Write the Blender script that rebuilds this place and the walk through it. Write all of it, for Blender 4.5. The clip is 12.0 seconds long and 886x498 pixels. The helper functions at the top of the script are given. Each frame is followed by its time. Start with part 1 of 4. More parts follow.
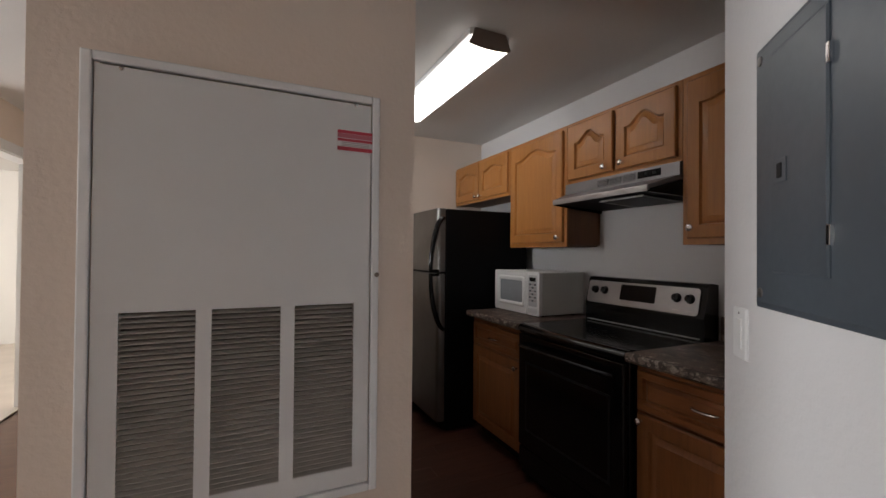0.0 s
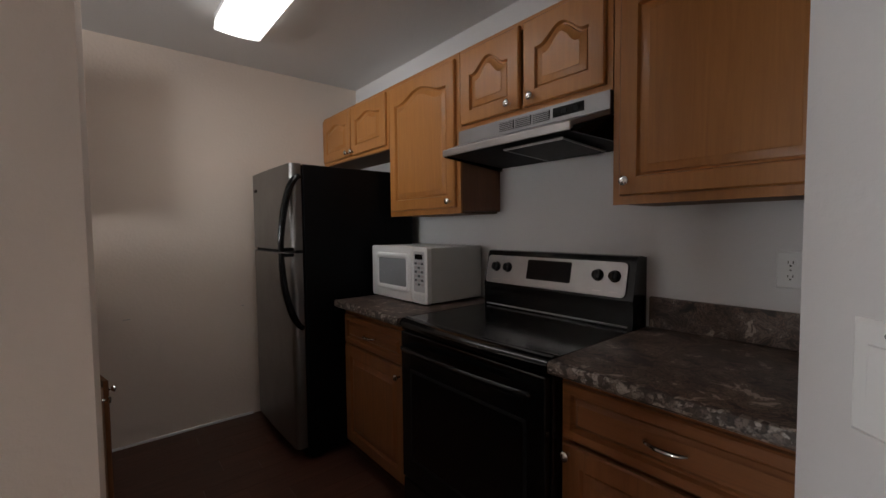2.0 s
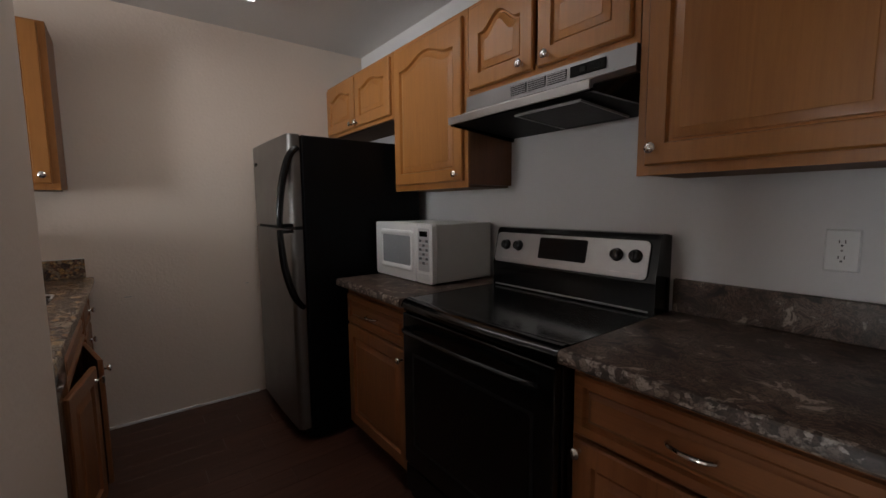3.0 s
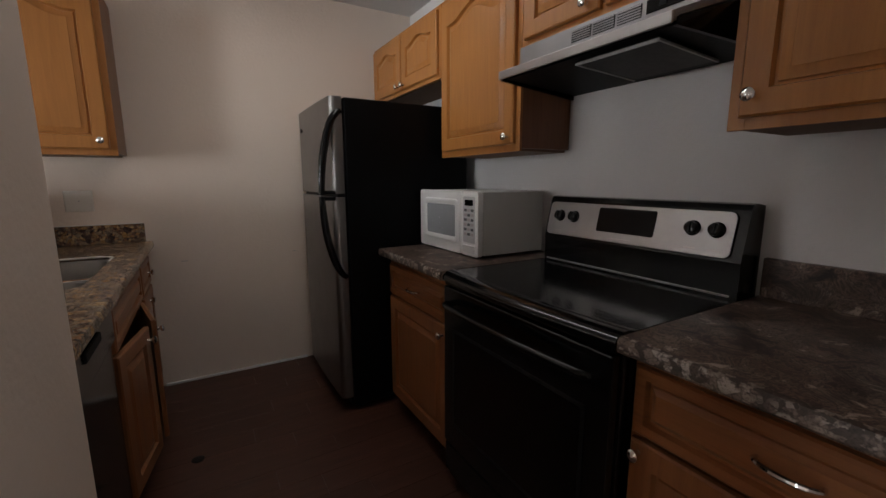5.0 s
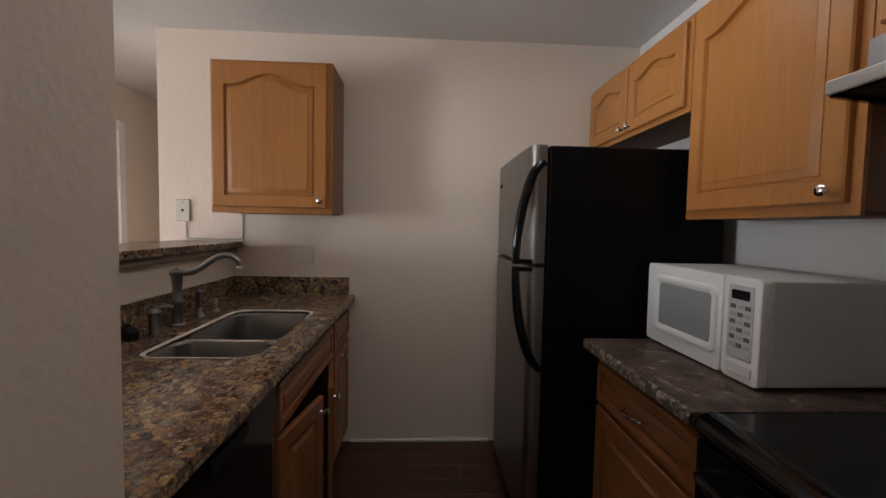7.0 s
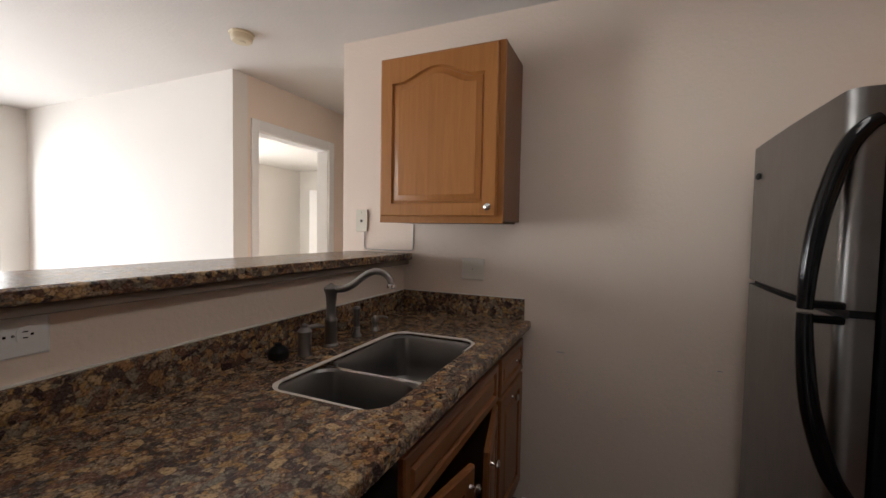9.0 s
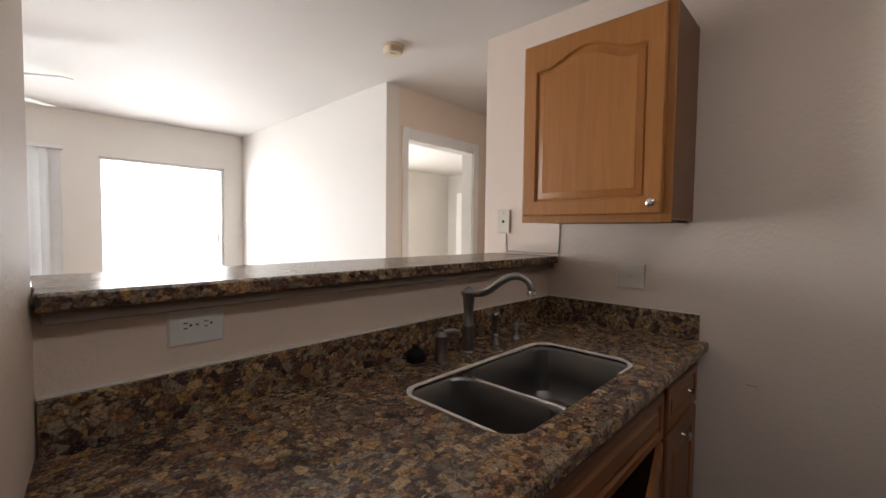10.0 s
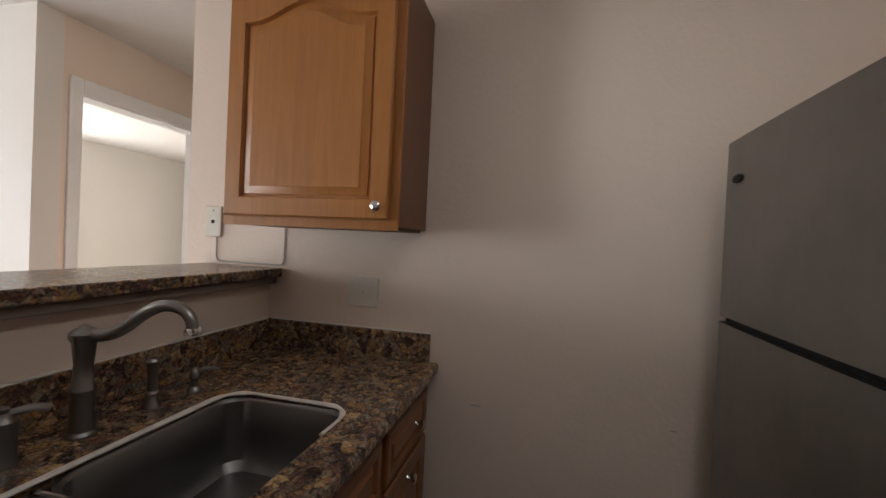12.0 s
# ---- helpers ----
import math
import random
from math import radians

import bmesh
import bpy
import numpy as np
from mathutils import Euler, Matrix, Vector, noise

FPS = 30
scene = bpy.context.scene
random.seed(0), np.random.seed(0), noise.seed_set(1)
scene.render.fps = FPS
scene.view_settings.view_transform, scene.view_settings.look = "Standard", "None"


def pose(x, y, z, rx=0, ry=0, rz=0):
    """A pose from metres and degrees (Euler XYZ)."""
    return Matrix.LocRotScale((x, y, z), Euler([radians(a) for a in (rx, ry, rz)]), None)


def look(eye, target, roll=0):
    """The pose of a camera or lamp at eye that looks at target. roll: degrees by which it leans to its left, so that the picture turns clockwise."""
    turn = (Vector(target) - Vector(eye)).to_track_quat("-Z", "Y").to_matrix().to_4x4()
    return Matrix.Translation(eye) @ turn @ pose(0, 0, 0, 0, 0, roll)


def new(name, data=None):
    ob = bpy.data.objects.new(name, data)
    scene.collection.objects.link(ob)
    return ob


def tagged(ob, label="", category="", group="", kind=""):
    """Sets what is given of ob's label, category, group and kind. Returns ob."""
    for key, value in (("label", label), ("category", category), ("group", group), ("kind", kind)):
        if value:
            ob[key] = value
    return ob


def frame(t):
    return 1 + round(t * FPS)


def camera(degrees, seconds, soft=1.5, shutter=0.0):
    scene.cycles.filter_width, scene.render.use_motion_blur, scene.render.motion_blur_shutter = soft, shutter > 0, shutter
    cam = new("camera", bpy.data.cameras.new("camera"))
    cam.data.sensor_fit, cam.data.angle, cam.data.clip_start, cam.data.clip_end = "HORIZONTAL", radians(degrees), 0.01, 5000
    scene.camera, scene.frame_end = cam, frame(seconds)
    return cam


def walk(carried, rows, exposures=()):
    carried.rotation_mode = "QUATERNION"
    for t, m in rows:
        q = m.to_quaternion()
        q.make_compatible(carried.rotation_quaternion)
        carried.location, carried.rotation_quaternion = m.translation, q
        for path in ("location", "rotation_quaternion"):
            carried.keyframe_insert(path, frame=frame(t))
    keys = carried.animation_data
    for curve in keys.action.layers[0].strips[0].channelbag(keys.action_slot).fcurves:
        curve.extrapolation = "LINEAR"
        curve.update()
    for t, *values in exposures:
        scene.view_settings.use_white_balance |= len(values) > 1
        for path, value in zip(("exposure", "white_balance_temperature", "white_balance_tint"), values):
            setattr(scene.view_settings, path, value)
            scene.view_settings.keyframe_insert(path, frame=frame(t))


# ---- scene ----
cam = camera(94.2, 12.0)
PATH = [
    (0, (0.425, 0.407, 1.321), (1.264, 2.223, 1.343), 0.5),
    (0.5, (0.526, 0.536, 1.301), (1.614, 2.215, 1.285), -1.1),
    (1, (0.672, 0.673, 1.301), (1.782, 2.337, 1.312), -0.7),
    (1.5, (0.795, 0.818, 1.295), (1.982, 2.427, 1.289), -0.3),
    (2, (0.87, 0.944, 1.297), (2.144, 2.482, 1.198), -0.6),
    (2.5, (0.934, 0.991, 1.287), (2.224, 2.513, 1.146), 1.0),
    (3, (0.981, 1.016, 1.286), (2.194, 2.593, 1.079), -0.5),
    (3.2, (1.0, 1.032, 1.279), (2.201, 2.607, 0.999), -0.2),
    (4.8, (1.081, 1.084, 1.26), (2.133, 2.755, 0.942), 1.6),
    (5, (1.076, 1.104, 1.256), (2.073, 2.806, 0.924), -0.2),
    (5.5, (1.116, 1.177, 1.253), (1.909, 2.977, 0.886), 0.4),
    (6, (1.173, 1.277, 1.277), (1.799, 3.156, 0.999), 1.0),
    (6.5, (1.183, 1.394, 1.308), (1.682, 3.323, 1.144), 2.8),
    (7, (1.22, 1.533, 1.326), (1.318, 3.527, 1.218), 1.1),
    (7.2, (1.233, 1.583, 1.328), (1.139, 3.577, 1.21), -0.2),
    (8.8, (1.209, 1.952, 1.322), (0.63, 3.864, 1.236), 0.1),
    (9, (1.22, 1.997, 1.34), (0.417, 3.827, 1.254), 1.0),
    (9.5, (1.194, 2.048, 1.335), (-0.042, 3.618, 1.237), 1.6),
    (10, (1.171, 2.108, 1.338), (-0.212, 3.55, 1.249), 0.7),
    (10.5, (1.164, 2.211, 1.345), (-0.095, 3.763, 1.263), 0.8),
    (11, (1.155, 2.33, 1.349), (0.149, 4.056, 1.27), 0.4),
    (11.5, (1.158, 2.405, 1.353), (0.447, 4.274, 1.318), 0.5),
    (12, (1.164, 2.542, 1.349), (0.697, 4.487, 1.319), 2.7),
]
walk(cam, [(t, look(eye, target, roll)) for t, eye, target, roll in PATH],
     exposures=[(0.0, -0.25), (1.0, -0.3), (3.0, -0.42), (5.5, -0.2), (6.5, -0.17), (7.2, -0.07), (9.0, 0.0), (10.0, -0.06), (11.0, -0.15), (12.0, -0.18)])

# ---------- world and large lights ----------
world = bpy.data.worlds.new("sky")
world.use_nodes = True
scene.world = world
wn = world.node_tree.nodes
sky = wn.new("ShaderNodeTexSky")
sky.sky_type, sky.sun_disc = "NISHITA", False
sky.sun_elevation, sky.sun_rotation = radians(48), radians(200)
world.node_tree.links.new(sky.outputs[0], wn["Background"].inputs[0])
wn["Background"].inputs[1].default_value = 0.12

SUN = bpy.data.lights.new("sun", "SUN")
SUN.energy, SUN.angle, SUN.color = 2.5, radians(0.6), (1.0, 0.95, 0.88)
sun = new("sun", SUN)
sun.matrix_world = look((0, 0, 20), (0.22, -0.6, 19.3))


def window_light(name, place, target, width, height, watts, colour=(1.0, 0.98, 0.95)):
    lamp = bpy.data.lights.new(name, "AREA")
    lamp.shape, lamp.size, lamp.size_y, lamp.energy, lamp.color = "RECTANGLE", width, height, watts, colour
    ob = new(name, lamp)
    ob.matrix_world = look(place, target)
    return ob


window_light("daylight_living", (-3.90, 3.24, 1.05), (0, 3.24, 1.05), 1.08, 1.85, 40, (0.96, 0.98, 1.0))
window_light("daylight_living_second", (-3.90, 0.95, 1.05), (0, 0.95, 1.05), 1.0, 1.8, 112, (0.95, 0.975, 1.0))
# fill lamp added at an unseen bedroom window to brighten that room
window_light("daylight_bedroom", (-4.30, 5.4, 1.3), (0, 5.9, 1.2), 1.3, 1.2, 85)


# ---------- materials ----------
def nodes_of(name):
    m = bpy.data.materials.new(name)
    m.use_nodes = True
    t = m.node_tree
    return m, t, t.nodes, t.links, t.nodes["Principled BSDF"]


def coords(t, scale=(1, 1, 1), jitter=0.0):
    """Object coordinates, scaled; jitter shifts them by the object's random number."""
    n, l = t.nodes, t.links
    tc, mp = n.new("ShaderNodeTexCoord"), n.new("ShaderNodeMapping")
    mp.inputs["Scale"].default_value = scale
    l.new(tc.outputs["Object"], mp.inputs["Vector"])
    if jitter:
        info, mul = n.new("ShaderNodeObjectInfo"), n.new("ShaderNodeMath")
        mul.operation, mul.inputs[1].default_value = "MULTIPLY", jitter
        l.new(info.outputs["Random"], mul.inputs[0])
        l.new(mul.outputs[0], mp.inputs["Location"])
    return mp.outputs[0]


def noise_tex(t, vec, scale, detail=4.0, rough=0.55, distort=0.0):
    x = t.nodes.new("ShaderNodeTexNoise")
    x.inputs["Scale"].default_value, x.inputs["Detail"].default_value = scale, detail
    x.inputs["Roughness"].default_value, x.inputs["Distortion"].default_value = rough, distort
    t.links.new(vec, x.inputs["Vector"])
    return x.outputs["Fac"]


def ramp(t, fac, stops, hard=False):
    r = t.nodes.new("ShaderNodeValToRGB")
    r.color_ramp.interpolation = "CONSTANT" if hard else "LINEAR"
    e = r.color_ramp.elements
    while len(e) < len(stops):
        e.new(0.5)
    for el, (p, c) in zip(e, stops):
        el.position, el.color = p, (*c, 1)
    t.links.new(fac, r.inputs[0])
    return r.outputs[0]


def mixed(t, fac, a, b, mode="MIX"):
    m = t.nodes.new("ShaderNodeMix")
    m.data_type, m.blend_type = "RGBA", mode
    for sock, v in ((m.inputs[0], fac), (m.inputs[6], a), (m.inputs[7], b)):
        if isinstance(v, bpy.types.NodeSocket):
            t.links.new(v, sock)
        else:
            sock.default_value = v if not isinstance(v, tuple) else (*v, 1)
    return m.outputs[2]


def bump(t, height, strength, distance=0.002):
    b = t.nodes.new("ShaderNodeBump")
    b.inputs["Strength"].default_value, b.inputs["Distance"].default_value = strength, distance
    t.links.new(height, b.inputs["Height"])
    return b.outputs[0]


def rough_range(t, fac, low, high):
    m = t.nodes.new("ShaderNodeMapRange")
    m.inputs[3].default_value, m.inputs[4].default_value = low, high
    t.links.new(fac, m.inputs[0])
    return m.outputs[0]


def plain(name, colour, rough=0.5, metal=0.0, vary=0.08, grain=60.0, relief=0.05, smudge=3.0, coat=0.0, spec=0.5):
    """A painted, moulded or metal surface: slight stains at a large scale and grain at a small one."""
    m, t, n, l, p = nodes_of(name)
    v = coords(t, jitter=7.0)
    big, fine = noise_tex(t, v, smudge, 3), noise_tex(t, v, grain, 4)
    low = tuple(c * (1 - vary) for c in colour)
    high = tuple(min(1, c * (1 + vary)) for c in colour)
    l.new(ramp(t, big, [(0.3, low), (0.7, high)]), p.inputs["Base Color"])
    l.new(rough_range(t, fine, max(0.02, rough - 0.07), min(1, rough + 0.07)), p.inputs["Roughness"])
    p.inputs["Metallic"].default_value = metal
    p.inputs["Coat Weight"].default_value = coat
    p.inputs["Specular IOR Level"].default_value = spec
    if relief:
        l.new(bump(t, fine, relief), p.inputs["Normal"])
    return m


def paint_wall(name, colour, relief=0.2):
    """Orange-peel wall paint with faint scuffs."""
    m, t, n, l, p = nodes_of(name)
    v = coords(t)
    big, mid, peel = noise_tex(t, v, 0.9, 3), noise_tex(t, v, 6, 5), noise_tex(t, v, 62, 3, 0.55)
    a = ramp(t, big, [(0.3, tuple(c * 0.95 for c in colour)), (0.7, colour)])
    b = mixed(t, ramp(t, mid, [(0.66, (0, 0, 0)), (0.8, (0.22, 0.22, 0.22))]), a, tuple(c * 0.86 for c in colour))
    l.new(b, p.inputs["Base Color"])
    p.inputs["Roughness"].default_value = 0.62
    p.inputs["Specular IOR Level"].default_value = 0.35
    l.new(bump(t, peel, relief, 0.006), p.inputs["Normal"])
    return m


def oak(name, along="z", light=(0.400, 0.166, 0.043), dark=(0.345, 0.137, 0.035)):
    """Honey-stained oak; along is the way the grain runs."""
    m, t, n, l, p = nodes_of(name)
    k = {"x": (1.2, 22, 22), "y": (22, 1.2, 22), "z": (22, 22, 1.2)}[along]
    v = coords(t, k, jitter=9.0)
    flow, pores = noise_tex(t, v, 1.6, 6, 0.6, 1.2), noise_tex(t, v, 9, 5, 0.7)
    v2 = coords(t, (1, 1, 1), jitter=5.0)
    blotch = noise_tex(t, v2, 4, 3)
    c = ramp(t, flow, [(0.30, dark), (0.55, light), (0.75, tuple(x * 1.12 for x in light))])
    c = mixed(t, ramp(t, pores, [(0.36, (0.2, 0.2, 0.2)), (0.52, (0, 0, 0))]), c, tuple(x * 0.8 for x in dark))
    c = mixed(t, ramp(t, blotch, [(0.35, (0.28, 0.28, 0.28)), (0.65, (0, 0, 0))]), c, dark)
    l.new(c, p.inputs["Base Color"])
    l.new(rough_range(t, flow, 0.30, 0.48), p.inputs["Roughness"])
    p.inputs["Coat Weight"].default_value = 0.12
    p.inputs["Specular IOR Level"].default_value = 0.4
    p.inputs["Coat Roughness"].default_value = 0.2
    l.new(bump(t, pores, 0.12, 0.0015), p.inputs["Normal"])
    return m


def granite(name, tones, scale, vein, gloss=0.18):
    """Mottled stone: warped cells of several tones with dark joints and fine specks."""
    m, t, n, l, p = nodes_of(name)
    v = coords(t, (1, 0.85, 1))

    def flecks(size, throw, turn):
        """Chips of stone: cells whose outlines are torn by two warps."""
        w = v
        for freq, amount in ((size * 0.9, throw / size), (size * 3.5, 0.35 * throw / size)):
            warp = n.new("ShaderNodeTexNoise")
            warp.inputs["Scale"].default_value, warp.inputs["Detail"].default_value = freq, 5
            l.new(v, warp.inputs["Vector"])
            add = n.new("ShaderNodeVectorMath")
            add.operation = "MULTIPLY_ADD"
            add.inputs[1].default_value = (amount, amount, amount)
            l.new(warp.outputs["Color"], add.inputs[0])
            l.new(w, add.inputs[2])
            w = add.outputs[0]
        cell = n.new("ShaderNodeTexVoronoi")
        cell.inputs["Scale"].default_value = size
        l.new(w, cell.inputs["Vector"])
        sep = n.new("ShaderNodeSeparateColor")
        l.new(cell.outputs["Color"], sep.inputs[0])
        k = len(tones)
        tone = ramp(t, sep.outputs[turn], [(i / k, c) for i, c in enumerate(tones)], True)
        joint = n.new("ShaderNodeTexVoronoi")
        joint.feature = "DISTANCE_TO_EDGE"
        joint.inputs["Scale"].default_value = size
        l.new(w, joint.inputs["Vector"])
        return mixed(t, ramp(t, joint.outputs["Distance"], [(0.015, (0.55, 0.55, 0.55)), (0.085, (0, 0, 0))]), tone, vein)
    patch = noise_tex(t, v, scale * 0.8, 4)
    c = mixed(t, ramp(t, patch, [(0.44, (0, 0, 0)), (0.56, (1, 1, 1))]), flecks(scale, 0.5, 0), flecks(scale * 2.3, 1.0, 1))
    speck, cloud = noise_tex(t, v, scale * 4.5, 5, 0.7), noise_tex(t, v, scale * 0.22, 4)
    c = mixed(t, ramp(t, speck, [(0.36, (0.7, 0.7, 0.7)), (0.50, (0, 0, 0))]), c, tuple(x * 0.45 for x in vein))
    c = mixed(t, ramp(t, cloud, [(0.34, (0.45, 0.45, 0.45)), (0.46, (0, 0, 0))]), c, vein)
    l.new(c, p.inputs["Base Color"])
    l.new(rough_range(t, speck, gloss, gloss + 0.2), p.inputs["Roughness"])
    l.new(bump(t, speck, 0.04, 0.001), p.inputs["Normal"])
    return m


def laminate(name, gloss):
    """Printed stone: dark brown marbling with broken pale veins and fine specks."""
    m, t, n, l, p = nodes_of(name)
    v = coords(t)
    swirl, cloud, fine = noise_tex(t, v, 13, 8, 0.68, 0.7), noise_tex(t, v, 6, 5, 0.6, 0.5), noise_tex(t, v, 120, 4, 0.7)
    c = ramp(t, swirl, [(0.36, (0.012, 0.008, 0.007)), (0.44, (0.060, 0.036, 0.028)), (0.475, (0.170, 0.110, 0.082)), (0.505, (0.028, 0.018, 0.014)), (0.545, (0.210, 0.150, 0.118)), (0.58, (0.050, 0.032, 0.025)), (0.63, (0.42, 0.340, 0.285))])
    c = mixed(t, ramp(t, cloud, [(0.38, (0.55, 0.55, 0.55)), (0.52, (0, 0, 0))]), c, (0.026, 0.017, 0.014))
    c = mixed(t, ramp(t, fine, [(0.34, (0.5, 0.5, 0.5)), (0.46, (0, 0, 0))]), c, (0.015, 0.010, 0.009))
    l.new(c, p.inputs["Base Color"])
    l.new(rough_range(t, fine, gloss, gloss + 0.15), p.inputs["Roughness"])
    l.new(bump(t, fine, 0.04, 0.001), p.inputs["Normal"])
    return m


def brushed(name, colour, rough, along="y", metal=1.0):
    m, t, n, l, p = nodes_of(name)
    k = {"x": (2, 400, 400), "y": (400, 2, 400), "z": (400, 400, 2)}[along]
    lines, smear = noise_tex(t, coords(t, k), 1.0, 3), noise_tex(t, coords(t), 7, 4)
    l.new(ramp(t, smear, [(0.3, tuple(c * 0.85 for c in colour)), (0.7, colour)]), p.inputs["Base Color"])
    p.inputs["Metallic"].default_value = metal
    l.new(rough_range(t, lines, rough - 0.08, rough + 0.10), p.inputs["Roughness"])
    l.new(bump(t, lines, 0.06, 0.0006), p.inputs["Normal"])
    return m


def floor_wood(name, light, dark):
    m, t, n, l, p = nodes_of(name)
    v = coords(t, (1.3, 16, 16), jitter=11.0)
    flow, fine = noise_tex(t, v, 1.5, 6, 0.6, 0.8), noise_tex(t, v, 9, 4)
    info = n.new("ShaderNodeObjectInfo")
    c = ramp(t, flow, [(0.3, dark), (0.7, light)])
    c = mixed(t, rough_range(t, info.outputs["Random"], 0.0, 0.45), c, tuple(x * 0.7 for x in dark))
    l.new(c, p.inputs["Base Color"])
    l.new(rough_range(t, fine, 0.32, 0.5), p.inputs["Roughness"])
    l.new(bump(t, fine, 0.1, 0.001), p.inputs["Normal"])
    return m


def glowing(name, colour, strength):
    m, t, n, l, p = nodes_of(name)
    p.inputs["Base Color"].default_value = (*colour, 1)
    p.inputs["Emission Color"].default_value = (*colour, 1)
    p.inputs["Emission Strength"].default_value = strength
    return m


def glass(name, rough=0.0, colour=(1, 1, 1)):
    m, t, n, l, p = nodes_of(name)
    p.inputs["Base Color"].default_value = (*colour, 1)
    p.inputs["Transmission Weight"].default_value = 1.0
    p.inputs["Roughness"].default_value, p.inputs["IOR"].default_value = rough, 1.45
    return m


WALL = paint_wall("beige_wall_paint", (0.765, 0.652, 0.562), 0.26)
WALL_PALE = paint_wall("pale_cream_wall_paint", (0.75, 0.725, 0.69))
WALL_COOL = paint_wall("off_white_wall_paint", (0.70, 0.69, 0.695))
CEILING = paint_wall("white_ceiling_paint", (0.68, 0.66, 0.635), 0.26)
TRIM = plain("white_gloss_trim", (0.80, 0.80, 0.80), 0.35, vary=0.04)
OAK = oak("honey_oak_upright")
OAK_LEVEL = oak("honey_oak_level", "x")
# base cabinets: redder oak, also darkened to stand in for the shade down low
OAK_BASE = oak("shaded_oak_base_upright", "z", (0.27, 0.104, 0.036), (0.195, 0.072, 0.025))
OAK_BASE_LEVEL = oak("shaded_oak_base_level", "x", (0.27, 0.104, 0.036), (0.195, 0.072, 0.025))
# darker copy of the oak; the shade on cabinet sides is in its colour
OAK_BOX = oak("shaded_oak_side", "z", (0.195, 0.078, 0.029), (0.15, 0.057, 0.021))
OAK_INSIDE = plain("cabinet_inside", (0.16, 0.09, 0.05), 0.7)
STONE_GOLD = granite("brown_gold_granite", [(0.045, 0.028, 0.026), (0.40, 0.235, 0.095), (0.125, 0.070, 0.050), (0.25, 0.205, 0.150), (0.52, 0.355, 0.190), (0.19, 0.105, 0.072), (0.33, 0.245, 0.170), (0.075, 0.050, 0.044), (0.34, 0.185, 0.090), (0.16, 0.130, 0.100)], 40, (0.034, 0.021, 0.019), 0.16)
STONE_DARK = laminate("dark_brown_stone_laminate", 0.30)
STONE_EDGE = granite("worn_pale_laminate_edge", [(0.05, 0.037, 0.03), (0.30, 0.255, 0.22), (0.08, 0.058, 0.047), (0.42, 0.37, 0.33), (0.06, 0.043, 0.035), (0.20, 0.155, 0.13)], 48, (0.035, 0.025, 0.02), 0.35)
STEEL_HOOD = brushed("hood_stainless", (0.24, 0.233, 0.24), 0.40)
# grey-brown with the shade under the bar top put into the colour
UNDER_BAR = plain("under_bar_shade", (0.22, 0.175, 0.145), 0.6)
STEEL = brushed("brushed_stainless", (0.42, 0.41, 0.41), 0.36)
STEEL_DOOR = brushed("dark_stainless_door", (0.27, 0.26, 0.252), 0.38, "z")
STEEL_SINK = brushed("sink_steel", (0.27, 0.267, 0.265), 0.37)
CHROME = plain("chrome", (0.78, 0.78, 0.78), 0.12, 1.0, relief=0.0)
NICKEL = plain("brushed_nickel", (0.27, 0.265, 0.265), 0.36, 1.0, relief=0.02)
BLACK = plain("black_enamel", (0.006, 0.006, 0.0065), 0.13, vary=0.2, relief=0.02, spec=0.3)
BLACK_TEXTURED = plain("black_textured_steel", (0.004, 0.004, 0.0045), 0.42, vary=0.2, grain=220, relief=0.2, spec=0.12)
BLACK_GLASS = plain("black_ceramic_glass", (0.004, 0.004, 0.0045), 0.15, vary=0.2, grain=12, relief=0.0, spec=0.38)
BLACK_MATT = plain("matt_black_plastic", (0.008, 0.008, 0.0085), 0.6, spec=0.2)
GREY_LIT = plain("microwave_window_mesh", (0.30, 0.31, 0.33), 0.25)
WHITE_PLASTIC = plain("white_plastic", (0.76, 0.76, 0.76), 0.35, vary=0.03)
WHITE_METAL = plain("white_painted_metal", (0.70, 0.70, 0.70), 0.42, vary=0.03, grain=140, relief=0.06)
MICRO_SIDE = plain("pale_grey_painted_steel", (0.60, 0.60, 0.58), 0.45, vary=0.04, grain=200, relief=0.08)
GREY_PANEL = plain("dark_blue_grey_paint", (0.060, 0.073, 0.087), 0.36, vary=0.10, smudge=5)
RED = plain("red_print", (0.45, 0.03, 0.06), 0.5)
PALE_RED = plain("pale_red_print", (0.47, 0.14, 0.18), 0.5)
GREY_PRINT = plain("grey_print", (0.42, 0.38, 0.38), 0.5)
STRIP = plain("pale_satin_strip", (0.36, 0.36, 0.36), 0.35, vary=0.15, smudge=9)
DUST = plain("dusty_filter", (0.13, 0.115, 0.10), 0.9, vary=0.3, smudge=9)
CREAM = plain("aged_cream_plastic", (0.66, 0.58, 0.42), 0.45)
IVORY = plain("pale_ivory_plastic", (0.62, 0.58, 0.48), 0.45)
CORD = plain("grey_telephone_cord", (0.42, 0.41, 0.40), 0.5)
CAULK = plain("white_caulk", (0.70, 0.68, 0.64), 0.55, vary=0.15, smudge=30)
FLOOR_PLANK = floor_wood("dark_red_brown_plank", (0.105, 0.040, 0.025), (0.058, 0.022, 0.014))
FLOOR_BASE = floor_wood("brown_wood_floor", (0.20, 0.11, 0.07), (0.13, 0.065, 0.04))
CARPET = plain("pale_beige_carpet", (0.55, 0.50, 0.44), 0.95, grain=300, relief=0.6)
LENS = glowing("lit_acrylic_lens", (1.0, 0.968, 0.935), 6.2)
LENS_SIDE = glowing("dim_acrylic_lens_side", (1.0, 0.968, 0.935), 1.5)
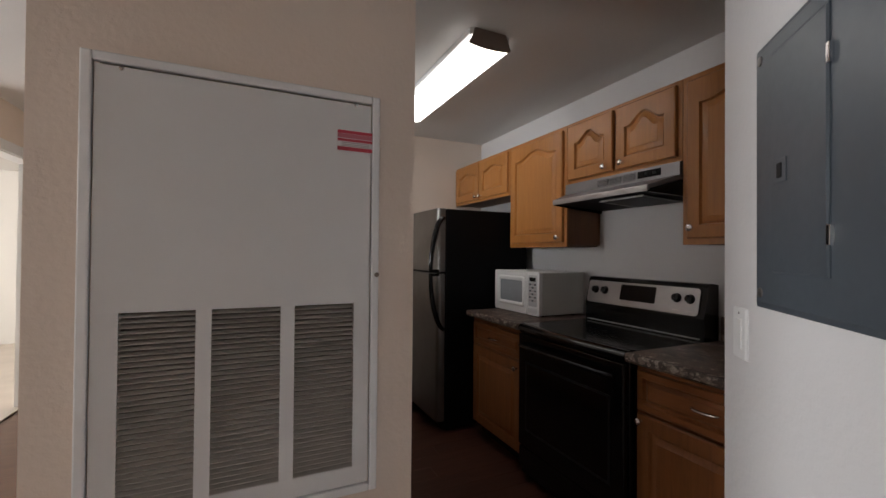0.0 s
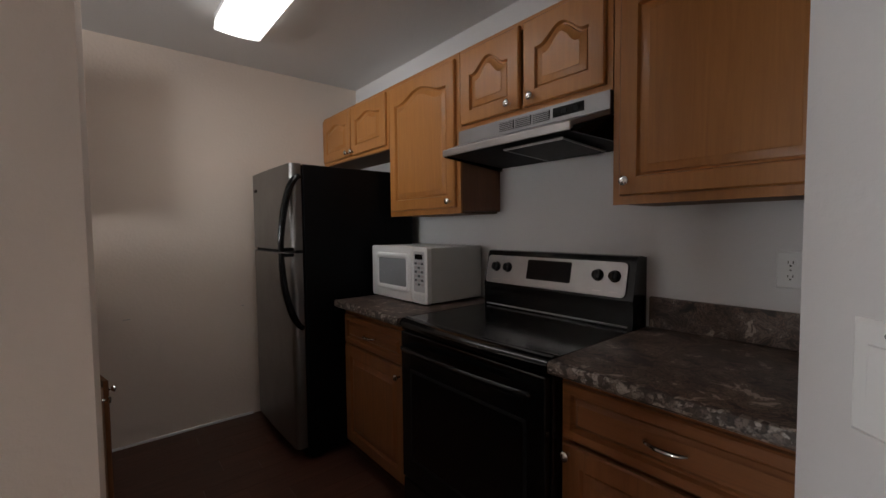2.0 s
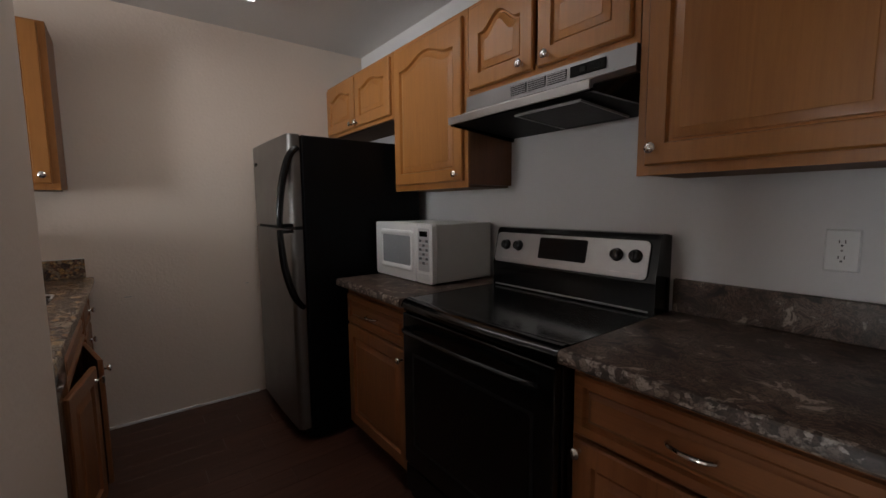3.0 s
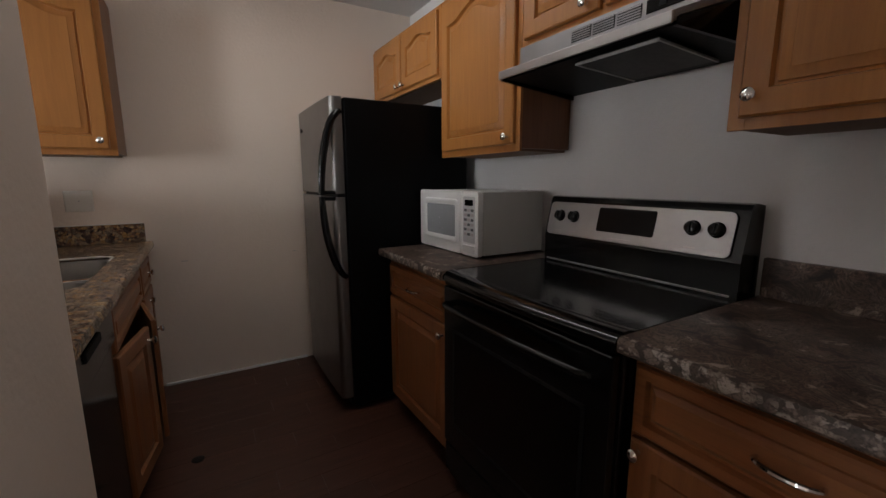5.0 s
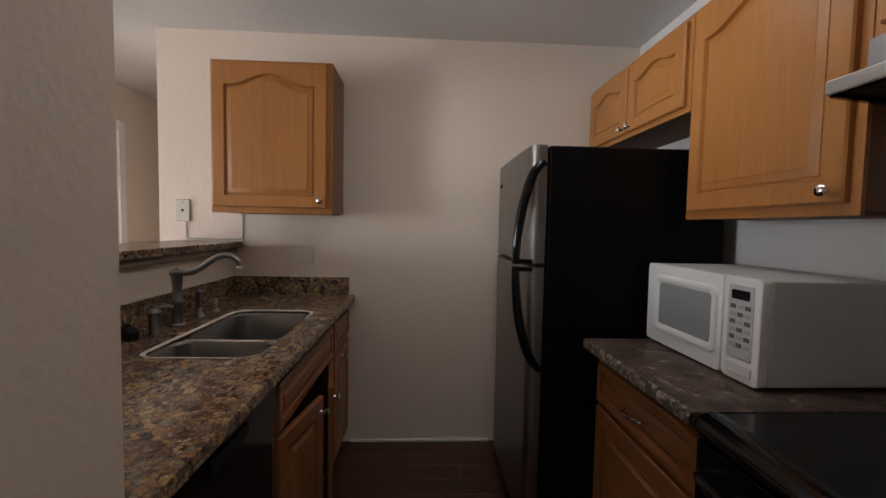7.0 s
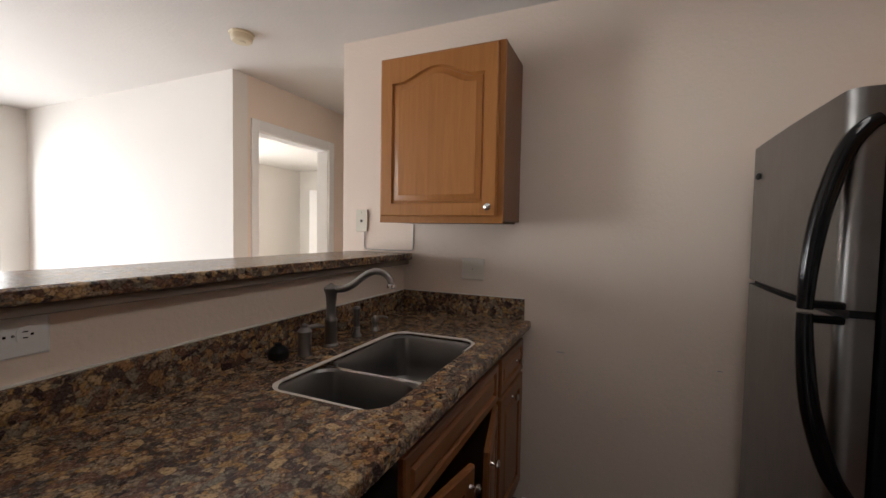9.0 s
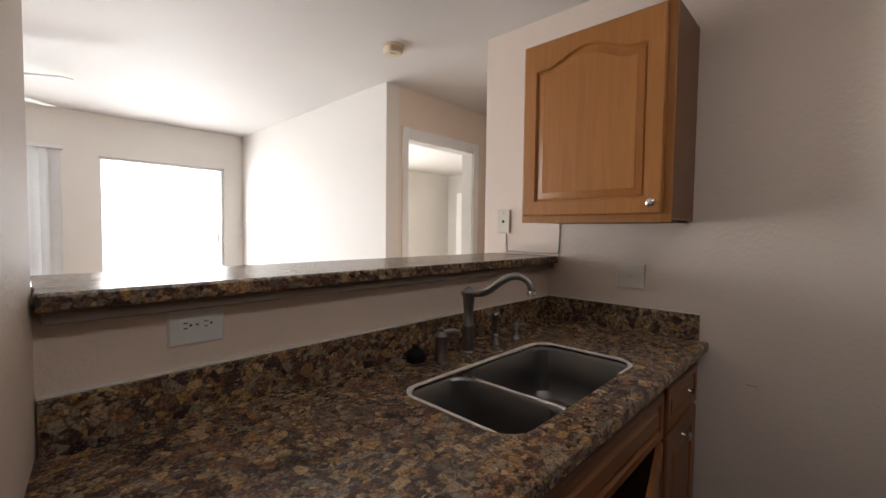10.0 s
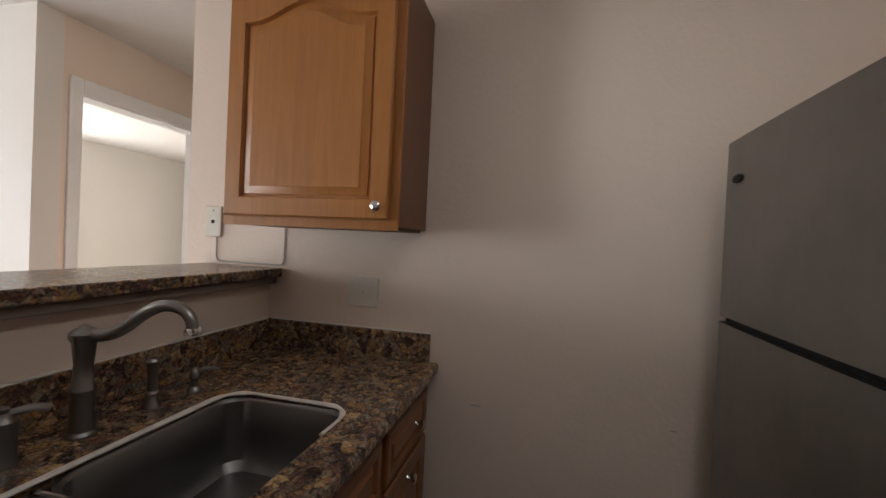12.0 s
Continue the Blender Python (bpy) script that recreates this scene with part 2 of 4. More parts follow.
BACKDROP = glowing("bright_overcast_backdrop", (1.0, 1.0, 1.0), 5.0)


def thin_cloth(name, colour):
    """A thin pale sheet that lets half of the light through."""
    m, t, n, l, p = nodes_of(name)
    through_it, mix = n.new("ShaderNodeBsdfTranslucent"), n.new("ShaderNodeMixShader")
    c = ramp(t, noise_tex(t, coords(t), 5, 3), [(0.3, tuple(0.94 * x for x in colour)), (0.7, colour)])
    l.new(c, p.inputs["Base Color"]), l.new(c, through_it.inputs["Color"])
    p.inputs["Roughness"].default_value = 0.6
    mix.inputs[0].default_value = 0.5
    l.new(p.outputs[0], mix.inputs[1]), l.new(through_it.outputs[0], mix.inputs[2])
    l.new(mix.outputs[0], n["Material Output"].inputs["Surface"])
    return m


BLIND = thin_cloth("translucent_white_vane", (0.80, 0.80, 0.80))
PANE = glass("window_glass")
HOOD_LENS = plain("grimy_hood_light_lens", (0.012, 0.012, 0.012), 0.5, vary=0.2, spec=0.3)
CAP = plain("bronze_end_cap", (0.20, 0.165, 0.135), 0.5)
DISPLAY = plain("dark_display_glass", (0.006, 0.006, 0.007), 0.15, relief=0.0, spec=0.12)
HOLE = plain("dark_recess", (0.02, 0.018, 0.016), 0.9)
PAINTED = plain("painted_over_plastic", (0.72, 0.68, 0.62), 0.5)


# ---------- mesh helpers ----------
def part(name, bm, material, parent=None, label="", smooth=False):
    """Links a bmesh as one mesh object, under parent if one is given; coordinates are the parent's."""
    bmesh.ops.recalc_face_normals(bm, faces=bm.faces)
    me = bpy.data.meshes.new(name)
    bm.to_mesh(me)
    bm.free()
    me.materials.append(material)
    if smooth:
        me.polygons.foreach_set("use_smooth", [True] * len(me.polygons))
        me.set_sharp_from_angle(angle=radians(35))
    ob = new(name, me)
    if parent:
        ob.parent = parent
    if label:
        ob["label"] = label
    return ob


def thing(name, m, label, category, group="", kind=""):
    ob = new(name)
    ob.empty_display_size = 0.05
    ob.matrix_world = m
    return tagged(ob, label, category, group, kind)


def box(x0, x1, y0, y1, z0, z1, bevel=0.0, seg=2, bm=None):
    own = bmesh.new()
    bmesh.ops.create_cube(own, size=1, matrix=Matrix.LocRotScale(((x0 + x1) / 2, (y0 + y1) / 2, (z0 + z1) / 2), None, (abs(x1 - x0), abs(y1 - y0), abs(z1 - z0))))
    if bevel:
        bmesh.ops.bevel(own, geom=list(own.edges), offset=bevel, segments=seg, affect="EDGES", profile=0.5)
    return joined(bm, own)


def joined(bm, own):
    """Adds own's geometry to bm, if there is one."""
    if bm is None:
        return own
    m = bpy.data.meshes.new("tmp")
    own.to_mesh(m)
    own.free()
    bm.from_mesh(m)
    bpy.data.meshes.remove(m)
    return bm


def boxes(rows, bevel=0.0):
    bm = bmesh.new()
    for r in rows:
        box(*r, bevel=bevel, bm=bm)
    return bm


def prism(outline, z0, z1, bevel=0.0):
    """An upright block on a floor-plan outline."""
    bm = bmesh.new()
    low = [bm.verts.new((x, y, z0)) for x, y in outline]
    high = [bm.verts.new((x, y, z1)) for x, y in outline]
    bm.faces.new(low), bm.faces.new(high)
    for i in range(len(outline)):
        j = (i + 1) % len(outline)
        bm.faces.new((low[i], low[j], high[j], high[i]))
    if bevel:
        up = [e for e in bm.edges if abs(e.verts[0].co.z - e.verts[1].co.z) > 0.01]
        bmesh.ops.bevel(bm, geom=up, offset=bevel, segments=3, affect="EDGES", profile=0.5)
    return bm


def profile_x(points, x0, x1, bevel=0.0):
    """A side profile in (y, z), drawn out along x."""
    bm = bmesh.new()
    a = [bm.verts.new((x0, y, z)) for y, z in points]
    b = [bm.verts.new((x1, y, z)) for y, z in points]
    bm.faces.new(a), bm.faces.new(b)
    for i in range(len(points)):
        j = (i + 1) % len(points)
        bm.faces.new((a[i], a[j], b[j], b[i]))
    if bevel:
        bmesh.ops.bevel(bm, geom=list(bm.edges), offset=bevel, segments=2, affect="EDGES", profile=0.5)
    return bm


def loft(rings, cap_first=True, cap_last=True, bm=None):
    """Skins closed rings that have the same number of points."""
    bm = bm or bmesh.new()
    rows = [[bm.verts.new(p) for p in r] for r in rings]
    n = len(rows[0])
    for a, b in zip(rows, rows[1:]):
        for i in range(n):
            j = (i + 1) % n
            bm.faces.new((a[i], a[j], b[j], b[i]))
    if cap_first:
        bm.faces.new(rows[0])
    if cap_last:
        bm.faces.new(rows[-1])
    return bm


def turned(profile, m=None, n=20, bm=None):
    """A turned body from (radius, height) steps, placed by m."""
    m = m or Matrix()
    rings = [[m @ Vector((r * math.cos(2 * math.pi * i / n), r * math.sin(2 * math.pi * i / n), h)) for i in range(n)] for r, h in profile]
    return loft(rings, bm=bm)


def tube(path, radius, n=12, bm=None):
    """A round bar along a path; radius is one number or one for each point."""
    pts = [Vector(p) for p in path]
    rings, side = [], None
    for i, p in enumerate(pts):
        ahead = (pts[min(i + 1, len(pts) - 1)] - pts[max(i - 1, 0)]).normalized()
        if side is None:
            side = ahead.orthogonal().normalized()
        side = (side - ahead * side.dot(ahead)).normalized()
        up = ahead.cross(side)
        r = radius if isinstance(radius, (int, float)) else radius[i]
        rings.append([p + r * (math.cos(a) * side + math.sin(a) * up) for a in (2 * math.pi * k / n for k in range(n))])
    return loft(rings, bm=bm)


def smooth_path(points, steps=6):
    """A Catmull-Rom line through the points."""
    p = [Vector(q) for q in points]
    p = [2 * p[0] - p[1]] + p + [2 * p[-1] - p[-2]]
    out = []
    for i in range(1, len(p) - 2):
        for k in range(steps):
            u = k / steps
            out.append(0.5 * (2 * p[i] + (p[i + 1] - p[i - 1]) * u + (2 * p[i - 1] - 5 * p[i] + 4 * p[i + 1] - p[i + 2]) * u * u + (3 * p[i] - p[i - 1] - 3 * p[i + 1] + p[i + 2]) * u ** 3))
    return out + [p[-2]]


def rounded_rect(x0, x1, y0, y1, z, r, n=6):
    pts = []
    for cx, cy, a0 in ((x1 - r, y1 - r, 0), (x0 + r, y1 - r, 90), (x0 + r, y0 + r, 180), (x1 - r, y0 + r, 270)):
        for k in range(n + 1):
            a = radians(a0 + 90 * k / n)
            pts.append((cx + r * math.cos(a), cy + r * math.sin(a), z))
    return pts


def slab_rounded(x0, x1, y0, y1, z0, z1, r, lip=0.002):
    """A flat block with rounded corners in plan and softened rims."""
    return loft([rounded_rect(x0 + lip, x1 - lip, y0 + lip, y1 - lip, z0, r), rounded_rect(x0, x1, y0, y1, z0 + lip, r),
                 rounded_rect(x0, x1, y0, y1, z1 - lip, r), rounded_rect(x0 + lip, x1 - lip, y0 + lip, y1 - lip, z1, r)])


# ---------- the setting ----------
FL, CEIL = 0.02, 2.41


def setting(name, bm, material, label=""):
    return tagged(part(name, bm, material), label, kind="structure")


ENTRY_JAMB = (1.495, 1.045)
floor = setting("floor", boxes([(-4.08, 2.61, -1.32, 8.2, -0.15, FL - 0.008)]), FLOOR_BASE, "dark brown wood plank floor")
setting("floor_bedroom", boxes([(-4.4, -1.29, 4.125, 8.05, FL - 0.004, FL + 0.006)]), CARPET, "pale beige bedroom carpet")
setting("ceiling", boxes([(-4.6, 2.7, -1.4, 8.2, CEIL, CEIL + 0.12)]), CEILING, "white textured ceiling")
setting("wall_east", boxes([(2.49, 2.61, 0.92, 4.10, FL, CEIL)]), WALL_COOL, "off-white kitchen wall behind the stove")
setting("wall_north", boxes([(-0.294, 2.49, 3.98, 4.10, FL, CEIL)]), WALL, "warm beige painted kitchen end wall")
setting("wall_hall_east", boxes([(-0.294, -0.174, 4.10, 6.2, FL, CEIL)]), WALL)
setting("wall_hall_end", boxes([(-1.348, -0.174, 6.2, 6.32, FL, CEIL)]), WALL)
DOOR_Y0, DOOR_Y1, DOOR_TOP = 4.20, 4.985, 2.045
setting("wall_hall_west", boxes([(-1.348, -1.228, 4.12, DOOR_Y0, FL, CEIL), (-1.348, -1.228, DOOR_Y1, 6.2, FL, CEIL), (-1.348, -1.228, DOOR_Y0, DOOR_Y1, DOOR_TOP, CEIL)]), WALL)
setting("wall_living_north", boxes([(-3.958, -1.228, 4.0, 4.12, FL, CEIL)]), WALL_PALE)
W1 = (2.685, 3.80, FL, 2.01)
W2 = (0.42, 2.36, FL, 2.01)
setting("wall_west", boxes([(-4.08, -3.958, -1.2, W2[0], FL, CEIL), (-4.08, -3.958, W2[1], W1[0], FL, CEIL), (-4.08, -3.958, W1[1], 4.12, FL, CEIL),
                            (-4.08, -3.958, W2[0], W2[1], W2[3], CEIL), (-4.08, -3.958, W1[0], W1[1], W1[3], CEIL)]), WALL_PALE)
# unseen wall added, with a gap, to shape the window light reaching the entry
setting("wall_entry_west", boxes([(-0.62, -0.50, -1.2, -0.1, FL, CEIL), (-0.62, -0.50, 1.02, 1.45, FL, CEIL), (-0.62, -0.50, -0.1, 1.02, 2.06, CEIL)]), WALL, "unseen added wall that keeps window light off the entry")
setting("wall_south", boxes([(-4.08, 0.83, -1.32, -1.2, FL, CEIL)]), WALL)
setting("wall_entry", prism([ENTRY_JAMB, (2.49, 1.040), (2.49, 0.92), (1.56, 0.92), (0.83, 0.09), (0.83, -1.2), (0.708, -1.2), (0.708, 0.139)], FL, CEIL), WALL_COOL, "off-white angled entry wall")
setting("wall_bedroom_west", boxes([(-4.52, -4.4, 4.12, 4.75, FL, CEIL), (-4.52, -4.4, 6.05, 8.17, FL, CEIL), (-4.52, -4.4, 4.75, 6.05, FL, 0.7), (-4.52, -4.4, 4.75, 6.05, 1.9, CEIL)]), WALL_PALE)
setting("wall_bedroom_north", boxes([(-4.4, -1.228, 8.05, 8.17, FL, CEIL)]), WALL_PALE)
setting("wall_bedroom_east", boxes([(-1.348, -1.228, 6.32, 8.05, FL, CEIL)]), WALL)
setting("wall_bedroom_south", boxes([(-4.4, -3.958, 4.0, 4.12, FL, CEIL)]), WALL)

# the air-handler closet between the entry and the kitchen
OPEN = (0.112, 0.726, 0.69, 1.74)
closet = prism([(-0.012, 1.552), (OPEN[0], 1.552), (OPEN[0], 1.64), (-0.012, 1.64)], FL, CEIL)
joined(closet, prism([(OPEN[1], 1.552), (0.857, 1.552), (0.8575, 1.64), (OPEN[1], 1.64)], FL, CEIL))
for r in ((OPEN[0], OPEN[1], 1.552, 1.64, FL, OPEN[2]), (OPEN[0], OPEN[1], 1.552, 1.64, OPEN[3], CEIL)):
    box(*r, bm=closet)
setting("wall_closet_front", closet, WALL, "beige closet wall with orange-peel texture")
setting("wall_closet_east", prism([(0.76, 1.64), (0.8575, 1.64), (0.856, 2.044), (0.76, 2.053)], FL, CEIL), WALL, "beige closet wall with orange-peel texture")
setting("wall_closet_west", boxes([(-0.012, 0.09, 1.64, 2.127, FL, CEIL)]), WALL)
setting("wall_closet_north", prism([(0.09, 2.03), (0.76, 1.99), (0.76, 2.053), (0.114, 2.127), (0.09, 2.127)], FL, CEIL), WALL)
setting("wall_half", boxes([(0.0, 0.114, 2.127, 3.98, FL, 1.183)]), WALL, "beige half wall behind the sink")
setting("trim", boxes([(0.80, 1.64, 3.966, 3.98, FL, FL + 0.016)], 0.003), TRIM, "thin white trim along the floor")

# door casing of the bedroom
casing = boxes([(-1.228, -1.212, DOOR_Y0 - 0.055, DOOR_Y0 + 0.006, FL, DOOR_TOP + 0.075), (-1.228, -1.212, DOOR_Y1 - 0.006, DOOR_Y1 + 0.065, FL, DOOR_TOP + 0.075),
                (-1.228, -1.212, DOOR_Y0 + 0.006, DOOR_Y1 - 0.006, DOOR_TOP - 0.006, DOOR_TOP + 0.075)], 0.005)
for r in ((-1.345, -1.228, DOOR_Y0, DOOR_Y0 + 0.012, FL, DOOR_TOP), (-1.345, -1.228, DOOR_Y1 - 0.012, DOOR_Y1, FL, DOOR_TOP), (-1.345, -1.228, DOOR_Y0 + 0.012, DOOR_Y1 - 0.012, DOOR_TOP - 0.012, DOOR_TOP)):
    box(*r, bm=casing)
setting("door_casing", casing, TRIM, "white painted door casing")


def window(name, y0, y1, z0, z1, slider, x=-4.02):
    w = thing(name, pose(x, y0, z0), "unseen bedroom window added to let daylight in" if not slider else "sliding glass door with bright daylight behind", "window", kind="structure")
    L, H = y1 - y0, z1 - z0
    part("window_frame", boxes([(-0.03, 0.03, 0.002, 0.02, 0.002, H - 0.002), (-0.03, 0.03, L - 0.02, L - 0.002, 0.002, H - 0.002), (-0.03, 0.03, 0.02, L - 0.02, H - 0.02, H - 0.002), (-0.03, 0.03, 0.02, L - 0.02, 0.002, 0.02)], 0.003), TRIM, w)
    pane = part("pane", boxes([(0.0, 0.004, 0.021, L - 0.021, 0.021, H - 0.021)]), PANE, w)
    pane.visible_shadow = False
    if slider:
        part("handle", slab_rounded(0.033, 0.05, L - 0.075, L - 0.05, 1.12, 1.27, 0.008), WHITE_PLASTIC, w)
    return w


window("window_1", *W1, True)
window("window_2", *W2, True)
# out of view; added as the bedroom's source of daylight
window("window_3", 4.75, 6.05, 0.7, 1.9, False, -4.46)
tagged(part("backdrop", boxes([(-7.0, -6.9, -3, 9, -1, 4)]), BACKDROP), "plain bright overcast sky seen outside", kind="structure")
setting("ground", boxes([(-60, 60, -60, 60, -0.4, -0.16)]), plain("pale_ground", (0.30, 0.29, 0.26), 0.9), "pale outdoor ground")


# ---------- kinds of things ----------
FACE = 0.019


def panel_front(w, h, x, z, arch=0.0, stile=0.056, t=FACE, n=16, out=0.0, slope=0.024):
    """A raised-panel cabinet front at (x, z), w by h, whose back lies on y = -out; arch: the rise of its cathedral top."""
    def outline(inset, y):
        x0, x1, z0, z1 = x + stile + inset, x + w - stile - inset, z + stile + inset, z + h - stile - inset - arch
        top = []
        for i in range(n + 1):
            u = -1 + 2 * i / n
            rise = arch * (0.5 + 0.5 * math.cos(math.pi * min(1, abs(u) / 0.82))) ** 0.85
            top.append((x1 + (x0 - x1) * i / n, y, z1 + rise))
        return [(x0, y, z0), (x1, y, z0)] + top

    def edge(inset, y):
        x0, x1, z0, z1 = x + inset, x + w - inset, z + inset, z + h - inset
        return [(x0, y, z0), (x1, y, z0)] + [(x1 + (x0 - x1) * i / n, y, z1) for i in range(n + 1)]
    b = -out
    return loft([edge(0, b), edge(0, b - t + 0.005), edge(0.005, b - t), outline(0, b - t), outline(0.002, b - t + 0.004), outline(0.005, b - t + 0.013), outline(0.011, b - t + 0.0135), outline(0.013, b - t + 0.009), outline(0.011 + slope, b - t + 0.003), outline(0.013 + slope, b - t + 0.001), outline(0.016 + slope, b - t + 0.001)])


def knob_mesh(x, y, z):
    m = Matrix.Translation((x, y, z)) @ Matrix.Rotation(radians(90), 4, "X")
    return turned([(0.0075, 0), (0.006, 0.004), (0.005, 0.012), (0.011, 0.016), (0.0155, 0.021), (0.0155, 0.025), (0.011, 0.029), (0.003, 0.0305)], m)


def pull_mesh(x, y, z, half=0.048):
    pts = smooth_path([(x - half, y, z), (x - half, y - 0.014, z), (x - half * 0.6, y - 0.026, z), (x, y - 0.030, z), (x + half * 0.6, y - 0.026, z), (x + half, y - 0.014, z), (x + half, y, z)], 4)
    k = len(pts) - 1
    return tube(pts, [0.0035 + 0.0025 * math.sin(math.pi * i / k) for i in range(k + 1)], 8)


def hang(cab, fronts, upright=None, across=None):
    """Doors and drawers on a cabinet: (kind, x, z, w, h, arch, (knob x, knob z) or None)."""
    for kind, x, z, w, h, arch, k in fronts:
        level = kind == "drawer"
        d = part(kind, panel_front(w, h, x, z, arch, 0.028 if level else 0.058, slope=0.012 if level else 0.024), (across or OAK_LEVEL) if level else (upright or OAK), cab, smooth=True)
        if k and level and k[0] is None:
            part("pull", pull_mesh(x + w / 2, -FACE, k[1]), CHROME, d, "chrome bow pull", True)
        elif k:
            part("knob", knob_mesh(k[0], -FACE, k[1]), CHROME, d, "chrome knob", True)


def wall_cabinet(m, w, h, depth, fronts, label):
    cab = thing("wall_cabinet", m, label, "cabinet", "honey oak wall cabinets")
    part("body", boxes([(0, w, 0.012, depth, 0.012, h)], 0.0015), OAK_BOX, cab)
    s = 0.038
    part("face_frame", boxes([(0, s, 0, 0.012, 0, h), (w - s, w, 0, 0.012, 0, h), (s, w - s, 0, 0.012, 0, s), (s, w - s, 0, 0.012, h - s, h)], 0.001), OAK, cab)
    part("back_rail", boxes([(0.02, w - 0.02, 0.03, depth - 0.002, 0.002, 0.012)]), OAK_INSIDE, cab)
    hang(cab, fronts)
    return cab


def base_cabinet(m, w, depth, h, fronts, label, opened=False):
    cab = thing("base_cabinet", m, label, "cabinet", "honey oak base cabinets")
    kick = 0.10
    if opened:
        part("body", boxes([(0, 0.018, 0.012, depth, kick, h), (w - 0.018, w, 0.012, depth, kick, h), (0.018, w - 0.018, depth - 0.012, depth, kick, h), (0.018, w - 0.018, 0.012, depth - 0.012, kick, kick + 0.018)]), OAK_INSIDE, cab)
    else:
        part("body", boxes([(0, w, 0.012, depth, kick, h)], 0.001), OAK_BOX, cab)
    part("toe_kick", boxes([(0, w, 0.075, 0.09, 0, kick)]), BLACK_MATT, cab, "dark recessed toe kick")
    s = 0.036
    rails = [(0, s, 0, 0.012, kick, h), (w - s, w, 0, 0.012, kick, h), (s, w - s, 0, 0.012, kick, kick + s), (s, w - s, 0, 0.012, h - s, h)]
    if not opened:
        rails.append((s, w - s, 0, 0.012, h - 0.20, h - 0.165))
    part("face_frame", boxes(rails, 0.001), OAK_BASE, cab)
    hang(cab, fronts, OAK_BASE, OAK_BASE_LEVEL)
    return cab


def east(y, z, x=2.209):
    """A pose whose front looks to the aisle from the stove side; local x runs towards the entry."""
    return pose(x, y, z, 0, 0, -90)


def west(y, z, x):
    """The same from the sink side; local x runs away from the entry."""
    return pose(x, y, z, 0, 0, 90)


# ---------- stove side ----------
D = 2.489 - 2.209
wall_cabinet(east(1.655, 1.37), 0.612, 0.762, D, [("door", 0.028, 0.028, 0.556, 0.706, 0.05, (0.056, 0.075))], "wide honey oak wall cabinet with one arched door")
wall_cabinet(east(2.42, 1.757), 0.762, 0.375, D, [("door", 0.022, 0.022, 0.348, 0.331, 0.055, (0.322, 0.052)), ("door", 0.392, 0.022, 0.348, 0.331, 0.055, (0.440, 0.052))], "short honey oak cabinet above the range hood, two arched doors")
wall_cabinet(east(3.045, 1.37), 0.622, 0.762, D, [("door", 0.025, 0.03, 0.572, 0.704, 0.05, (0.565, 0.06))], "tall honey oak wall cabinet beside the refrigerator")
wall_cabinet(east(3.972, 1.775), 0.922, 0.357, D, [("door", 0.022, 0.022, 0.430, 0.313, 0.03, (0.424, 0.045)), ("door", 0.470, 0.022, 0.430, 0.313, 0.03, (0.498, 0.045))], "short honey oak cabinet above the refrigerator, two doors")
BASE_TOP = 0.872
base_cabinet(east(1.653, FL, 1.918), 0.610, 0.567, BASE_TOP - FL, [("drawer", 0.010, 0.655, 0.590, 0.165, 0.0, (None, 0.745)), ("door", 0.010, 0.11, 0.590, 0.53, 0.0, (0.032, 0.612))], "brown oak base cabinet with a drawer and a door")
base_cabinet(east(3.045, FL, 1.90), 0.618, 0.585, BASE_TOP - FL, [("drawer", 0.022, 0.665, 0.574, 0.15, 0.0, (None, 0.74)), ("door", 0.022, 0.11, 0.574, 0.54, 0.0, (0.562, 0.61))], "honey oak base cabinet with a drawer between refrigerator and stove")


def counter_edge(x0, x1, y0, y1, front_low):
    """A post-formed counter whose rounded nose lies towards lower x."""
    prof = [(x1, 0.874), (x0 + 0.012, 0.874), (x0 + 0.002, 0.879), (x0, 0.888), (x0, 0.902), (x0 + 0.004, 0.910), (x0 + 0.012, 0.914), (x1, 0.914)]
    return loft([[(x, y, z) for x, z in prof] for y in (y0, y1)])


ct = thing("countertop", pose(0, 0, 0), "dark brown mottled laminate countertop with short backsplash", "countertop", "stove side counters")
part("slab", counter_edge(1.840, 2.487, 1.042, 1.651, True), STONE_DARK, ct, smooth=True)
part("nose", loft([[(x, y, z) for x, z in ((1.8385, 0.884), (1.8385, 0.904), (1.8435, 0.9125), (1.854, 0.9155), (1.854, 0.9145), (1.8445, 0.911), (1.8398, 0.903), (1.8398, 0.884))] for y in (1.043, 1.6505)]), STONE_EDGE, ct, "pale worn front edge", True)
part("backsplash", boxes([(2.467, 2.487, 1.042, 1.645, 0.915, 1.030)], 0.004), STONE_DARK, ct)
ct = thing("countertop", pose(0, 0, 0), "small dark brown laminate countertop under the microwave", "countertop", "stove side counters")
part("slab", counter_edge(1.835, 2.487, 2.424, 3.045, True), STONE_DARK, ct, smooth=True)
part("nose", loft([[(x, y, z) for x, z in ((1.8335, 0.884), (1.8335, 0.904), (1.8385, 0.9125), (1.846, 0.9155), (1.846, 0.9145), (1.8395, 0.911), (1.8348, 0.903), (1.8348, 0.884))] for y in (2.4245, 3.0445)]), STONE_EDGE, ct, "pale worn front edge", True)


